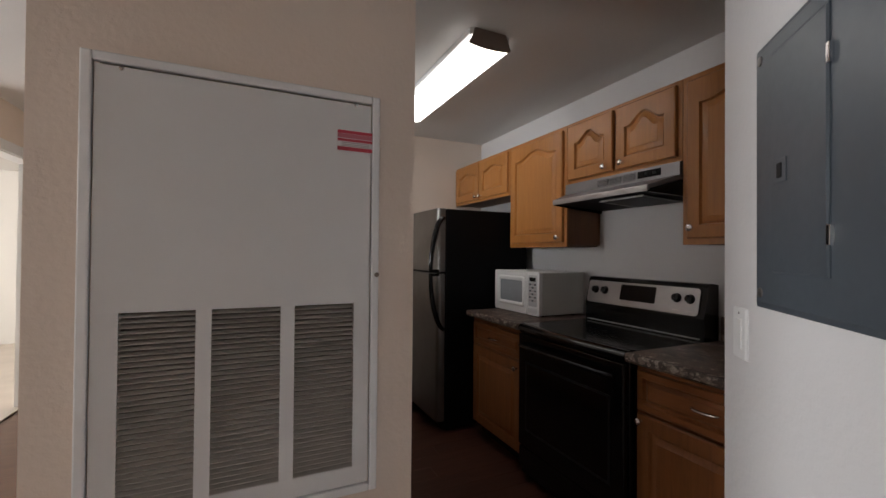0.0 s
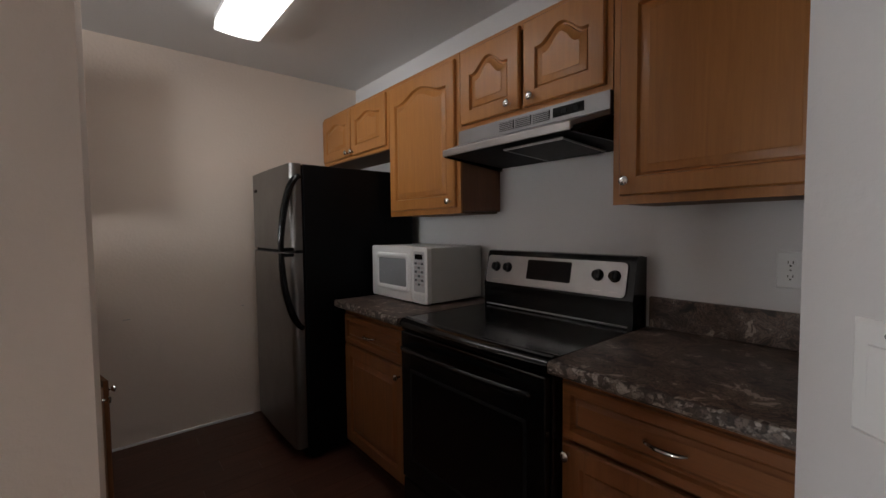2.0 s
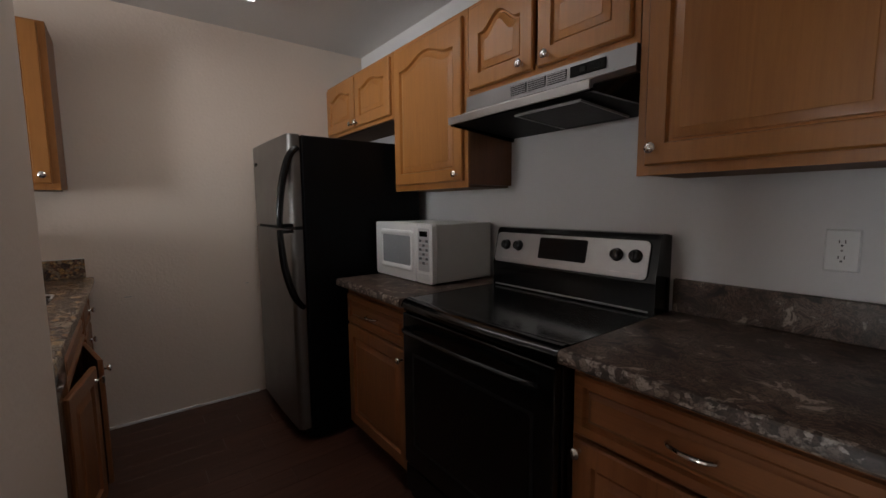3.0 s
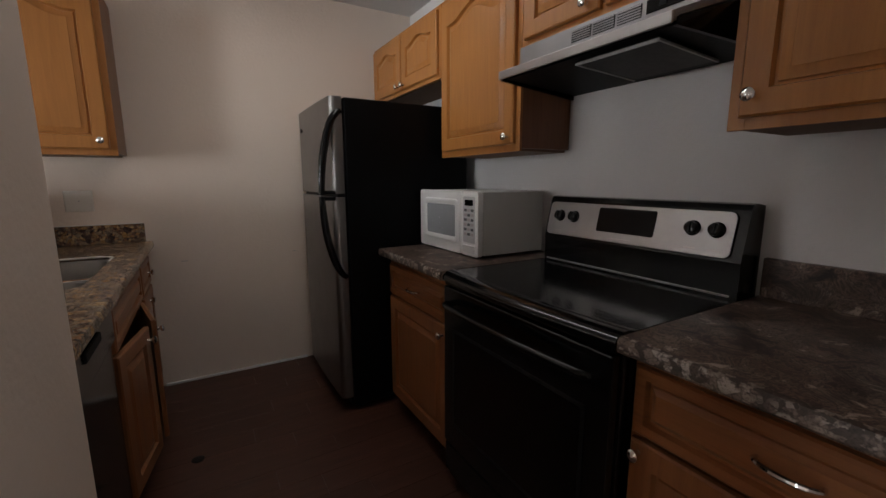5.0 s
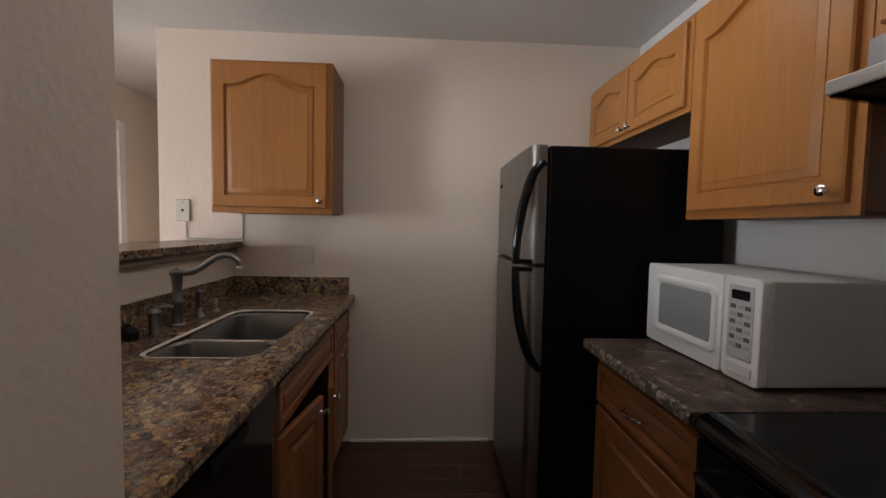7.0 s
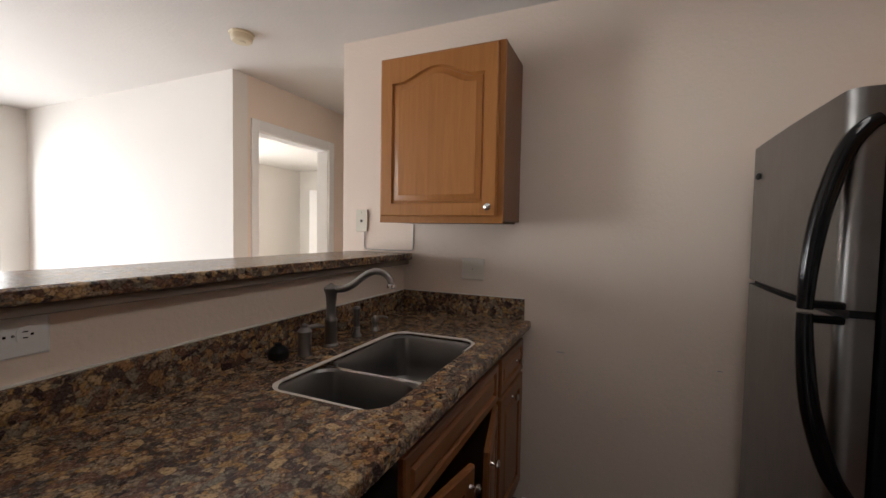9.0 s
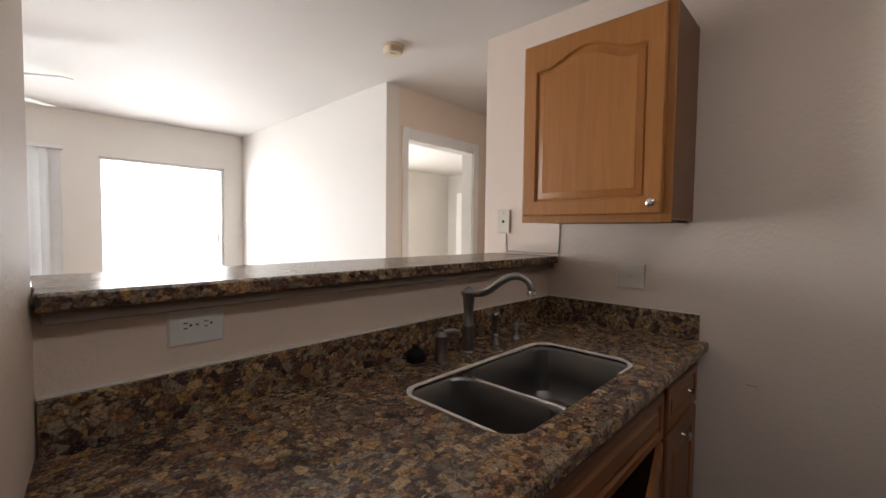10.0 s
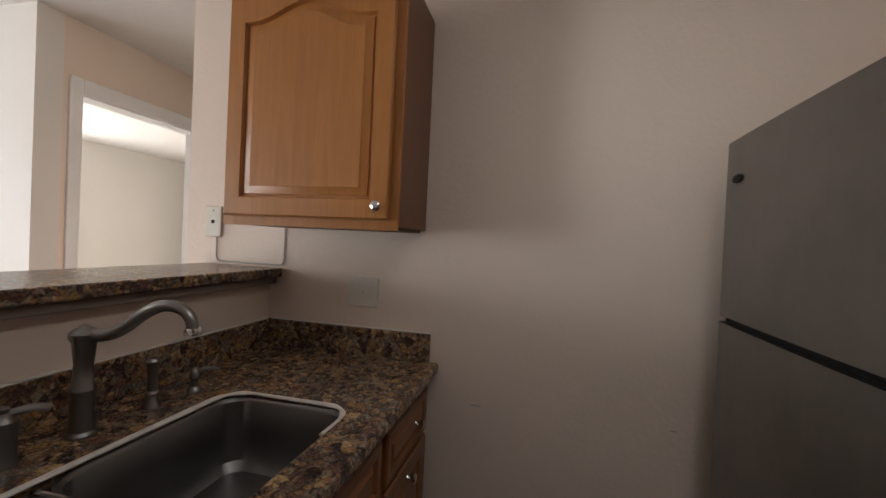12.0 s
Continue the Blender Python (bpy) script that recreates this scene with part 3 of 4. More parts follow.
def stove():
    s = thing("stove", pose(0, 0, FL), "black electric range with stainless control panel and glass top", "stove")
    y0, y1, f = 1.656, 2.418, -FL
    part("body", boxes([(1.875, 2.47, y0, y1, 0.03, 0.905 + f)], 0.004), BLACK, s)
    for x in (1.93, 2.40):
        for y in (y0 + 0.05, y1 - 0.05):
            part("foot", turned([(0.02, 0.0), (0.02, 0.03)], Matrix.Translation((x, y, 0))), BLACK_MATT, s)
    # glass top with a bowed, raised front rim
    rim = []
    for i in range(17):
        v = i / 16
        bow = 0.022 * math.sin(math.pi * v)
        y = y0 + 0.002 + (y1 - y0 - 0.004) * v
        rim.append((y, 1.842 - bow))
    top = bmesh.new()
    prof = [(0.000, 0.884), (0.000, 0.893)] + [(0.046 - 0.046 * math.cos(radians(a)), 0.893 + 0.025 * math.sin(radians(a))) for a in (10, 20, 30, 40, 50, 60, 70, 80, 90)] + [(0.054, 0.9168), (0.060, 0.9138), (0.066, 0.9130), (0.080, 0.9130), (0.11, 0.9130)]
    rows = [[top.verts.new((x + dx, y, z + f)) for dx, z in prof] + [top.verts.new((2.40, y, 0.913 + f)), top.verts.new((2.40, y, 0.884 + f))] for y, x in rim]
    for a, b in zip(rows, rows[1:]):
        for i in range(len(a)):
            j = (i + 1) % len(a)
            top.faces.new((a[i], a[j], b[j], b[i]))
    top.faces.new(rows[0]), top.faces.new(rows[-1])
    ctp = part("cooktop", top, BLACK_GLASS, s, "glossy black ceramic cooktop", True)
    # pale strip that paints in the window reflection along the rear edge
    part("rear_strip", tube([(2.3605, y0 + 0.02, 0.922 + f), (2.3605, y1 - 0.02, 0.922 + f)], 0.0032, 8), STRIP, s, "pale strip standing in for a glint at the cooktop back")
    # oven door
    door = part("oven_door", boxes([(1.845, 1.874, y0 + 0.006, y1 - 0.006, 0.225 + f, 0.862 + f)], 0.006), BLACK, s)
    part("oven_window", slab_to_x(1.8435, 1.846, y0 + 0.085, y1 - 0.085, 0.33 + f, 0.70 + f, 0.02), BLACK_GLASS, door)
    part("window_border", ring_to_x(1.8425, y0 + 0.075, y1 - 0.075, 0.32 + f, 0.71 + f, 0.012), BLACK_MATT, door)
    pts = smooth_path([(1.846, y0 + 0.05, 0.80 + f), (1.812, y0 + 0.075, 0.805 + f), (1.795, y0 + 0.25, 0.807 + f), (1.790, (y0 + y1) / 2, 0.808 + f), (1.795, y1 - 0.25, 0.807 + f), (1.812, y1 - 0.075, 0.805 + f), (1.846, y1 - 0.05, 0.80 + f)], 5)
    part("oven_handle", tube(pts, 0.012, 12), BLACK, door, "curved black oven handle", True)
    part("trim_panel", boxes([(1.85, 1.874, y0 + 0.006, y1 - 0.006, 0.866 + f, 0.883 + f)], 0.003), BLACK, s)
    part("drawer", boxes([(1.85, 1.874, y0 + 0.006, y1 - 0.006, 0.075, 0.215 + f)], 0.006), BLACK, s)
    # backguard, leaning back
    pr = [(2.365, 0.905 + f), (2.365, 0.99 + f), (2.362, 1.02 + f), (2.395, 1.168 + f), (2.405, 1.184 + f), (2.425, 1.187 + f), (2.472, 1.18 + f), (2.472, 0.905 + f)]
    part("backguard", loft([[(x, y, z) for x, z in pr] for y in (y0, y0 + 0.008, y1 - 0.008, y1)]), BLACK, s)
    lean = Matrix.Translation((2.3745, 0, 1.095 + f)) @ Matrix.Rotation(math.atan2(0.033, 0.148), 4, "Y")
    cp = part("control_panel", at_lean(lean, y0 + 0.028, y1 - 0.012, -0.068, 0.068, 0.0, 0.004, 0.02), STEEL, s, "brushed stainless control panel")
    part("display", at_lean(lean, 1.922, 2.153, -0.034, 0.056, 0.003, 0.0055, 0.008), DISPLAY, cp, "dark oven clock display")
    for y in (2.340, 2.267, 1.800, 1.730):
        dial = Matrix.Translation(lean @ Vector((-0.003, y, 0.012))) @ lean.to_3x3().to_4x4() @ Matrix.Rotation(radians(-90), 4, "Y")
        k = turned([(0.024, 0), (0.024, 0.004), (0.020, 0.008), (0.018, 0.022), (0.012, 0.024)], dial)
        joined(k, bmesh_at(boxes([(-0.018, 0.018, -0.004, 0.004, 0.02, 0.029)], 0.002), dial))
        part("dial", k, BLACK, cp, "round black dial", True)
        part("dial_mark", at_lean(lean, y - 0.018, y + 0.018, -0.052, -0.047, 0.003, 0.0045, 0.001), GREY_PRINT, cp)
    part("maker_mark", at_lean(lean, 2.0, 2.10, -0.058, -0.054, 0.003, 0.0045, 0.001), GREY_PRINT, cp)
    return s


def bmesh_at(bm, m):
    bmesh.ops.transform(bm, matrix=m, verts=bm.verts)
    return bm


def slab_to_x(x0, x1, y0, y1, z0, z1, r):
    """A rounded plate that stands upright, its face towards lower x."""
    bm = slab_rounded(y0, y1, z0, z1, 0, x1 - x0, r, min(0.002, (x1 - x0) * 0.4))
    return bmesh_at(bm, Matrix(((0, 0, -1, x1), (1, 0, 0, 0), (0, 1, 0, 0), (0, 0, 0, 1))))


def ring_to_x(x, y0, y1, z0, z1, w):
    return boxes([(x, x + 0.003, y0, y0 + w, z0, z1), (x, x + 0.003, y1 - w, y1, z0, z1), (x, x + 0.003, y0 + w, y1 - w, z0, z0 + w), (x, x + 0.003, y0 + w, y1 - w, z1 - w, z1)])


def at_lean(lean, y0, y1, z0, z1, low, high, r):
    """A rounded plate on the leaning face, from low to high above it."""
    return bmesh_at(slab_to_x(-high, -low, y0, y1, z0, z1, r), lean)


stove()


def range_hood():
    y0, y1 = 1.660, 2.416
    h = thing("range_hood", pose(0, 0, 1.58), "stainless under-cabinet range hood with black underside", "range hood")
    z = -1.58

    def near(x):
        return y0 + 0.072 * max(0.0, min(1.0, (2.19 - x) / 0.12))

    def far(x):
        return y1 - 0.034 * max(0.0, min(1.0, (2.19 - x) / 0.12))

    def body(points, trim=0.0):
        return loft([[(x, near(x) + trim, q + z) for x, q in points], [(x, far(x) - trim, q + z) for x, q in points]])
    part("shell", body(((2.488, 1.755), (2.195, 1.755), (2.192, 1.692), (2.078, 1.650), (2.072, 1.644), (2.072, 1.626), (2.082, 1.624), (2.082, 1.636), (2.20, 1.675), (2.488, 1.675))), STEEL_HOOD, h, "brushed stainless hood shell")
    part("lip", boxes([(2.066, 2.074, near(2.07) - 0.003, far(2.07) + 0.003, 1.618 + z, 1.648 + z)], 0.003), STEEL, h, "bright front lip")
    for f, s in ((near, 1), (far, -1)):
        pts = ((2.488, 1.672), (2.21, 1.672), (2.080, 1.632), (2.080, 1.615), (2.488, 1.588))
        part("side", loft([[(x, f(x) - 0.001 * s, q + z) for x, q in pts], [(x, f(x) + 0.010 * s, q + z) for x, q in pts]]), BLACK, h)
    part("underside", body(((2.486, 1.604), (2.10, 1.622), (2.10, 1.630), (2.486, 1.614)), 0.013), BLACK_MATT, h, "black greasy underside")
    part("light_lens", loft([[(x, y, q + z) for x, q in ((2.40, 1.592), (2.13, 1.606), (2.13, 1.618), (2.40, 1.604))] for y in (1.80, 2.06)]), HOOD_LENS, h, "grimy light lens")
    for y in (1.792, 2.062):
        part("lens_edge", loft([[(x, y + d, q + z) for x, q in ((2.41, 1.590), (2.12, 1.605), (2.12, 1.611), (2.41, 1.597))] for d in (0.0, 0.006)]), STRIP, h, "bright metal edge of the hood light")
    part("lens_edge", boxes([(2.118, 2.124, 1.798, 2.062, 1.603 + z, 1.611 + z)]), STRIP, h, "bright metal edge of the hood light")
    for k in range(3):
        a = 2.155 - 0.088 * k
        v = part("vent", boxes([(2.1915, 2.194, a - 0.078, a, 1.705 + z, 1.742 + z)]), BLACK_MATT, h)
        for j in range(5):
            part("slat", boxes([(2.1895, 2.1925, a - 0.077, a - 0.001, 1.7075 + 0.0073 * j + z, 1.7112 + 0.0073 * j + z)]), STEEL_HOOD, v)
    c = part("switch_plate", boxes([(2.190, 2.194, 1.755, 1.885, 1.707 + z, 1.742 + z)], 0.001), BLACK, h)
    for a in (1.775, 1.825):
        part("rocker", boxes([(2.187, 2.191, a, a + 0.022, 1.716 + z, 1.732 + z)], 0.001), BLACK_MATT, c)


range_hood()


def refrigerator():
    y0, y1 = 3.118, 3.825
    r = thing("refrigerator", pose(0, 0, FL), "black refrigerator with dark stainless doors, freezer on top", "refrigerator")
    f = -FL
    part("body", boxes([(1.705, 2.42, y0, y1, 0.03, 1.648 + f)], 0.008), BLACK_TEXTURED, r)
    for x in (1.76, 2.36):
        for y in (y0 + 0.06, y1 - 0.06):
            part("foot", turned([(0.025, 0), (0.025, 0.032)], Matrix.Translation((x, y, 0))), BLACK_MATT, r)
    part("kick_grille", boxes([(1.69, 1.704, y0 + 0.01, y1 - 0.01, 0.035, 0.095)], 0.003), BLACK_MATT, r)

    def door(name, z0, z1):
        n = 8
        pts = [(1.697, y0 + 0.002)]
        for k in range(n + 1):
            a = radians(90 * k / n)
            pts.append((1.668 - 0.030 * math.sin(a) , y0 + 0.034 - 0.032 * math.cos(a)))
        for k in range(1, 9):
            v = k / 9
            pts.append((1.638 - 0.005 * math.sin(math.pi * v), y0 + 0.034 + (y1 - y0 - 0.068) * v))
        for k in range(n + 1):
            a = radians(90 * k / n)
            pts.append((1.638 + 0.030 * (1 - math.cos(a)), y1 - 0.034 + 0.032 * math.sin(a)))
        pts.append((1.697, y1 - 0.002))
        return part(name, prism(pts, z0, z1), STEEL_DOOR, r, "dark brushed stainless door", True)

    top, low = door("freezer_door", 1.190 + f, 1.650 + f), door("fridge_door", 0.105 + f, 1.172 + f)
    part("door_gasket", boxes([(1.66, 1.70, y0 + 0.012, y1 - 0.012, 1.171 + f, 1.191 + f)]), BLACK_MATT, r)
    yh = y0 + 0.008

    def handle(owner, zs, xs):
        pts = smooth_path([(x, yh, z + f) for x, z in zip(xs, zs)], 6)
        k = len(pts) - 1
        part("handle", tube(pts, [0.0145 + 0.0045 * math.sin(math.pi * i / k) for i in range(k + 1)], 12), BLACK, owner, "long curved black handle", True)
    handle(top, (1.585, 1.57, 1.52, 1.40, 1.28, 1.186), (1.690, 1.668, 1.636, 1.604, 1.588, 1.584))
    handle(low, (1.177, 1.09, 0.97, 0.85, 0.79, 0.765), (1.584, 1.588, 1.602, 1.634, 1.666, 1.690))
    part("handle_foot", boxes([(1.580, 1.65, yh - 0.011, yh + 0.013, 1.189 + f, 1.206 + f)], 0.005), BLACK, top)
    part("handle_foot", boxes([(1.580, 1.65, yh - 0.011, yh + 0.013, 1.157 + f, 1.174 + f)], 0.005), BLACK, low)
    badge = Matrix.Translation((1.6345, 3.722, 1.545 + f)) @ Matrix.Rotation(radians(-90), 4, "Y") @ Matrix.Diagonal((0.6, 1.5, 1, 1))
    part("badge", turned([(0.018, 0), (0.018, 0.003), (0.015, 0.005)], badge), BLACK_MATT, top, "small dark oval badge", True)
    part("hinge_cap", boxes([(1.66, 1.74, y1 - 0.07, y1 - 0.01, 1.651 + f, 1.662 + f)], 0.003), BLACK_MATT, r)


refrigerator()


def microwave():
    x0, x1, y0, y1, z0, z1 = 2.098, 2.455, 2.53, 3.055, 0.926, 1.206
    m = thing("microwave", pose((x0 + x1) / 2, (y0 + y1) / 2, 0.914), "white countertop microwave with grey window and keypad", "microwave")
    o = Vector(((x0 + x1) / 2, (y0 + y1) / 2, 0.914))
    sh = Matrix.Translation(-o)
    part("case", bmesh_at(boxes([(x0 + 0.012, x1, y0, y1, z0, z1 - 0.002)], 0.005), sh), MICRO_SIDE, m, "pale grey steel case")
    for x in (x0 + 0.05, x1 - 0.05):
        for y in (y0 + 0.05, y1 - 0.05):
            part("foot", turned([(0.012, 0), (0.012, 0.013)], Matrix.Translation((x - o.x, y - o.y, 0))), BLACK_MATT, m)
    door = part("door", bmesh_at(slab_to_x(x0 - 0.016, x0 + 0.012, y0 + 0.135, y1, z0 - 0.004, z1, 0.014), sh), WHITE_PLASTIC, m, "white moulded door", True)
    ya, yb, za, zb = y0 + 0.150, y1 - 0.050, z0 + 0.040, z1 - 0.036
    rim = [(0.0, -0.015), (0.004, -0.0225), (0.010, -0.0250), (0.018, -0.0240), (0.030, -0.0165)]
    part("bezel", bmesh_at(loft([[(x0 + dx, y, z) for y, z, _ in rounded_rect(ya + e, yb - e, za + e, zb - e, 0, 0.026 - 0.5 * e)] for e, dx in rim], False, False), sh), WHITE_PLASTIC, door, "sloped white window frame", True)
    part("window", bmesh_at(slab_to_x(x0 - 0.0175, x0 - 0.0155, ya + 0.028, yb - 0.028, za + 0.028, zb - 0.028, 0.010), sh), GREY_LIT, door, "grey see-through mesh window")
    panel = part("control_panel", bmesh_at(slab_to_x(x0 - 0.015, x0 + 0.012, y0, y0 + 0.131, z0 - 0.004, z1, 0.014), sh), WHITE_PLASTIC, m, "", True)
    part("keypad", bmesh_at(slab_to_x(x0 - 0.017, x0 - 0.013, y0 + 0.022, y0 + 0.112, z0 + 0.055, z1 - 0.022, 0.006), sh), GREY_PANEL_PALE, panel, "pale keypad")
    part("display", bmesh_at(slab_to_x(x0 - 0.0185, x0 - 0.0165, y0 + 0.035, y0 + 0.099, z1 - 0.062, z1 - 0.036, 0.003), sh), BLACK_GLASS, panel)
    for i in range(6):
        for j in range(3):
            a, b = y0 + 0.030 + 0.026 * j, z1 - 0.088 - 0.021 * i
            part("key", bmesh_at(boxes([(x0 - 0.0185, x0 - 0.0165, a, a + 0.020, b, b + 0.012)], 0.0008), sh), GREY_PRINT if (i + j) % 2 else KEY_DARK, panel)
    part("open_button", bmesh_at(slab_to_x(x0 - 0.019, x0 - 0.013, y0 + 0.02, y0 + 0.114, z0 + 0.012, z0 + 0.044, 0.008), sh), WHITE_METAL, panel, "", True)


GREY_PANEL_PALE = plain("pale_grey_keypad", (0.50, 0.50, 0.52), 0.45)
KEY_DARK = plain("dark_keypad_print", (0.10, 0.10, 0.11), 0.5)
microwave()


# ---------- sink side ----------
wall_cabinet(pose(0.147, 3.684, 1.377), 0.604, 0.762, 0.295, [("door", 0.012, 0.03, 0.565, 0.722, 0.055, (0.547, 0.068))], "honey oak wall cabinet with an arched door beside the pass-through")
XF = 0.775
BW = BASE_TOP - FL
sink_base = base_cabinet(west(2.757, FL, XF), 0.792, 0.64, BW, [("drawer", 0.022, 0.665, 0.748, 0.15, 0.0, None)], "honey oak sink cabinet with both doors ajar", True)
for hinge, start, swing, grip in ((0.022, 0.0, -10, 0.30), (0.770, -0.362, 12, -0.33)):
    turn = Matrix.Translation((hinge, 0, 0.11)) @ Matrix.Rotation(radians(swing), 4, "Z")
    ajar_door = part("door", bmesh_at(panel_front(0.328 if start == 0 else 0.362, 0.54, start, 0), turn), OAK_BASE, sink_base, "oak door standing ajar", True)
    part("knob", bmesh_at(knob_mesh(grip, -FACE, 0.49), turn), CHROME, ajar_door, "chrome knob", True)
base_cabinet(west(3.551, FL, XF), 0.427, 0.64, BW, [("drawer", 0.016, 0.665, 0.385, 0.15, 0.0, (0.27, 0.74)), ("door", 0.016, 0.11, 0.385, 0.54, 0.0, (0.20, 0.60))], "narrow honey oak base cabinet in the corner by the sink")


def dishwasher():
    y0, y1 = 2.14, 2.752
    d = thing("dishwasher", pose(0, 0, FL), "black built-in dishwasher under the granite counter", "dishwasher")
    f = -FL
    part("tub", boxes([(0.16, 0.752, y0 + 0.004, y1 - 0.004, 0.05, 0.865 + f)]), BLACK_MATT, d)
    part("door", boxes([(0.753, 0.785, y0 + 0.004, y1 - 0.004, 0.10, 0.735 + f)], 0.005), BLACK, d, "glossy black door")
    c = part("control_panel", boxes([(0.753, 0.798, y0 + 0.004, y1 - 0.004, 0.742 + f, 0.862 + f)], 0.008), BLACK, d)
    part("latch_grip", boxes([(0.7975, 0.804, (y0 + y1) / 2 - 0.09, (y0 + y1) / 2 + 0.09, 0.815 + f, 0.842 + f)], 0.003), BLACK_MATT, c)
    part("toe_kick", boxes([(0.70, 0.715, y0 + 0.004, y1 - 0.004, 0, 0.09)]), BLACK_MATT, d)


dishwasher()

SINK = (0.338, 0.712, 2.800, 3.530)


def sink_counter():
    c = thing("countertop", pose(0, 0, 0.875), "brown and gold granite countertop with backsplash around the sink", "countertop")
    x0, x1, y0, y1, z0, z1 = 0.134, 0.822, 2.060, 3.978, 0.0, 0.039
    hole = lambda z, g=0.0: rounded_rect(SINK[0] - g, SINK[1] + g, SINK[2] - g, SINK[3] + g, z, 0.075 + g, 7)

    def outer(z, g=0.0):
        a0, a1, b0, b1 = x0 + 0, x1 - g, y0, y1
        out = []
        for x, y, _ in hole(0):
            cx, cy = (SINK[0] + SINK[1]) / 2, (SINK[2] + SINK[3]) / 2
            dx, dy = x - cx, y - cy
            k = min((a1 - cx) / dx if dx > 1e-6 else 9e9, (a0 - cx) / dx if dx < -1e-6 else 9e9, (b1 - cy) / dy if dy > 1e-6 else 9e9, (b0 - cy) / dy if dy < -1e-6 else 9e9)
            out.append([cx + dx * k, cy + dy * k, z])
        for px, py in ((a0, b0), (a1, b0), (a0, b1), (a1, b1)):
            i = min(range(len(out)), key=lambda q: (out[q][0] - px) ** 2 + (out[q][1] - py) ** 2)
            out[i][0], out[i][1] = px, py
        return [tuple(q) for q in out]
    rings = [hole(z0), hole(z1 - 0.004), hole(z1, 0.004), outer(z1, 0.008), outer(z1 - 0.003, 0.002), outer(z1 - 0.010), outer(z0 + 0.008), outer(z0, 0.006), hole(z0)]
    part("slab", loft(rings, False, False), STONE_GOLD, c, smooth=True)
    part("backsplash", boxes([(0.115, 0.134, 2.129, 3.978, z0, 1.018 - 0.875)], 0.003), STONE_GOLD, c)
    part("end_splash", boxes([(0.135, 0.79, 3.960, 3.978, z1 + 0.001, 1.018 - 0.875)], 0.003), STONE_GOLD, c)
    part("caulk", boxes([(0.1148, 0.130, 2.129, 3.958, 1.0185 - 0.875, 1.0215 - 0.875), (0.135, 0.785, 3.968, 3.979, 1.0185 - 0.875, 1.0215 - 0.875)]), CAULK, c, "thin white caulk line")


sink_counter()


def sink():
    s = thing("sink", pose(0, 0, 0.908), "undermount double-bowl stainless steel kitchen sink", "sink")
    x0, x1, y0, y1 = SINK
    mid = 3.058
    g = 0.006
    c = 0.075
    path = [(x1 - 0.05, y0 + 0.004, 0.0)]
    for cx, cy, a0 in ((x0 + c, y0 + c, 270), (x0 + c, y1 - c, 180), (x1 - c, y1 - c, 90)):
        path += [(cx + (c - 0.004) * math.cos(radians(a0 - 15 * k)), cy + (c - 0.004) * math.sin(radians(a0 - 15 * k)), 0.0) for k in range(7)]
    path.append((x1 - 0.004, y1 - 0.16, 0.0))
    bead = tube(path, [0.0085 + 0.002 * math.sin(i * 1.7) for i in range(len(path))], 8)
    bmesh.ops.scale(bead, vec=(1, 1, 0.55), verts=bead.verts)
    part("caulk_bead", bead, CAULK, s, "uneven white sealant around the rim", True)
    for a, b in ((y0 + 0.008, mid - 0.008), (mid + 0.008, y1 - 0.008)):
        bowl = []
        for e, z in ((-0.0075, -0.012), (-0.002, -0.012), (0.004, -0.020), (0.010, -0.12), (0.018, -0.175), (0.035, -0.195), (0.07, -0.20)):
            bowl.append(rounded_rect(x0 + 0.008 + e, x1 - 0.008 - e, a + e, b - e, z, max(0.02, 0.062 - e * 0.4), 7))
        bw = part("bowl", loft(bowl, False, True), STEEL_SINK, s, "brushed steel bowl", True)
        cx, cy = (x0 + x1) / 2, (a + b) / 2
        part("drain", turned([(0.042, -0.1990), (0.042, -0.1965), (0.032, -0.1960), (0.030, -0.1985), (0.004, -0.1985)], Matrix.Translation((cx, cy, 0))), CHROME, bw, "", True)
    part("divider", boxes([(x0 + 0.012, x1 - 0.012, mid - 0.0085, mid + 0.0085, -0.04, -0.010)], 0.006), CHROME, s, "bright rounded steel divider")


sink()


def faucet():
    f = thing("faucet", pose(0.254, 3.196, 0.914), "brushed nickel high-arc kitchen faucet behind the sink", "faucet")
    part("body", turned([(0.027, 0), (0.027, 0.006), (0.022, 0.012), (0.0205, 0.09), (0.023, 0.094), (0.023, 0.099), (0.0185, 0.106), (0.017, 0.15), (0.021, 0.195), (0.026, 0.203), (0.027, 0.214), (0.019, 0.222), (0.010, 0.226), (0.004, 0.232)]), NICKEL, f, smooth=True)
    path = smooth_path([(0.010, 0.002, 0.210), (0.048, 0.010, 0.213), (0.084, 0.017, 0.230), (0.120, 0.025, 0.259), (0.160, 0.033, 0.279), (0.196, 0.041, 0.275), (0.217, 0.045, 0.256), (0.223, 0.046, 0.232)], 5)
    k = len(path) - 1
    sp = part("spout", tube(path, [0.0135 - 0.002 * i / k for i in range(k + 1)], 14), NICKEL, f, "", True)
    part("aerator", turned([(0.0165, 0), (0.0165, 0.006), (0.014, 0.014)], Matrix.Translation((0.223, 0.046, 0.223))), CHROME, sp, "", True)


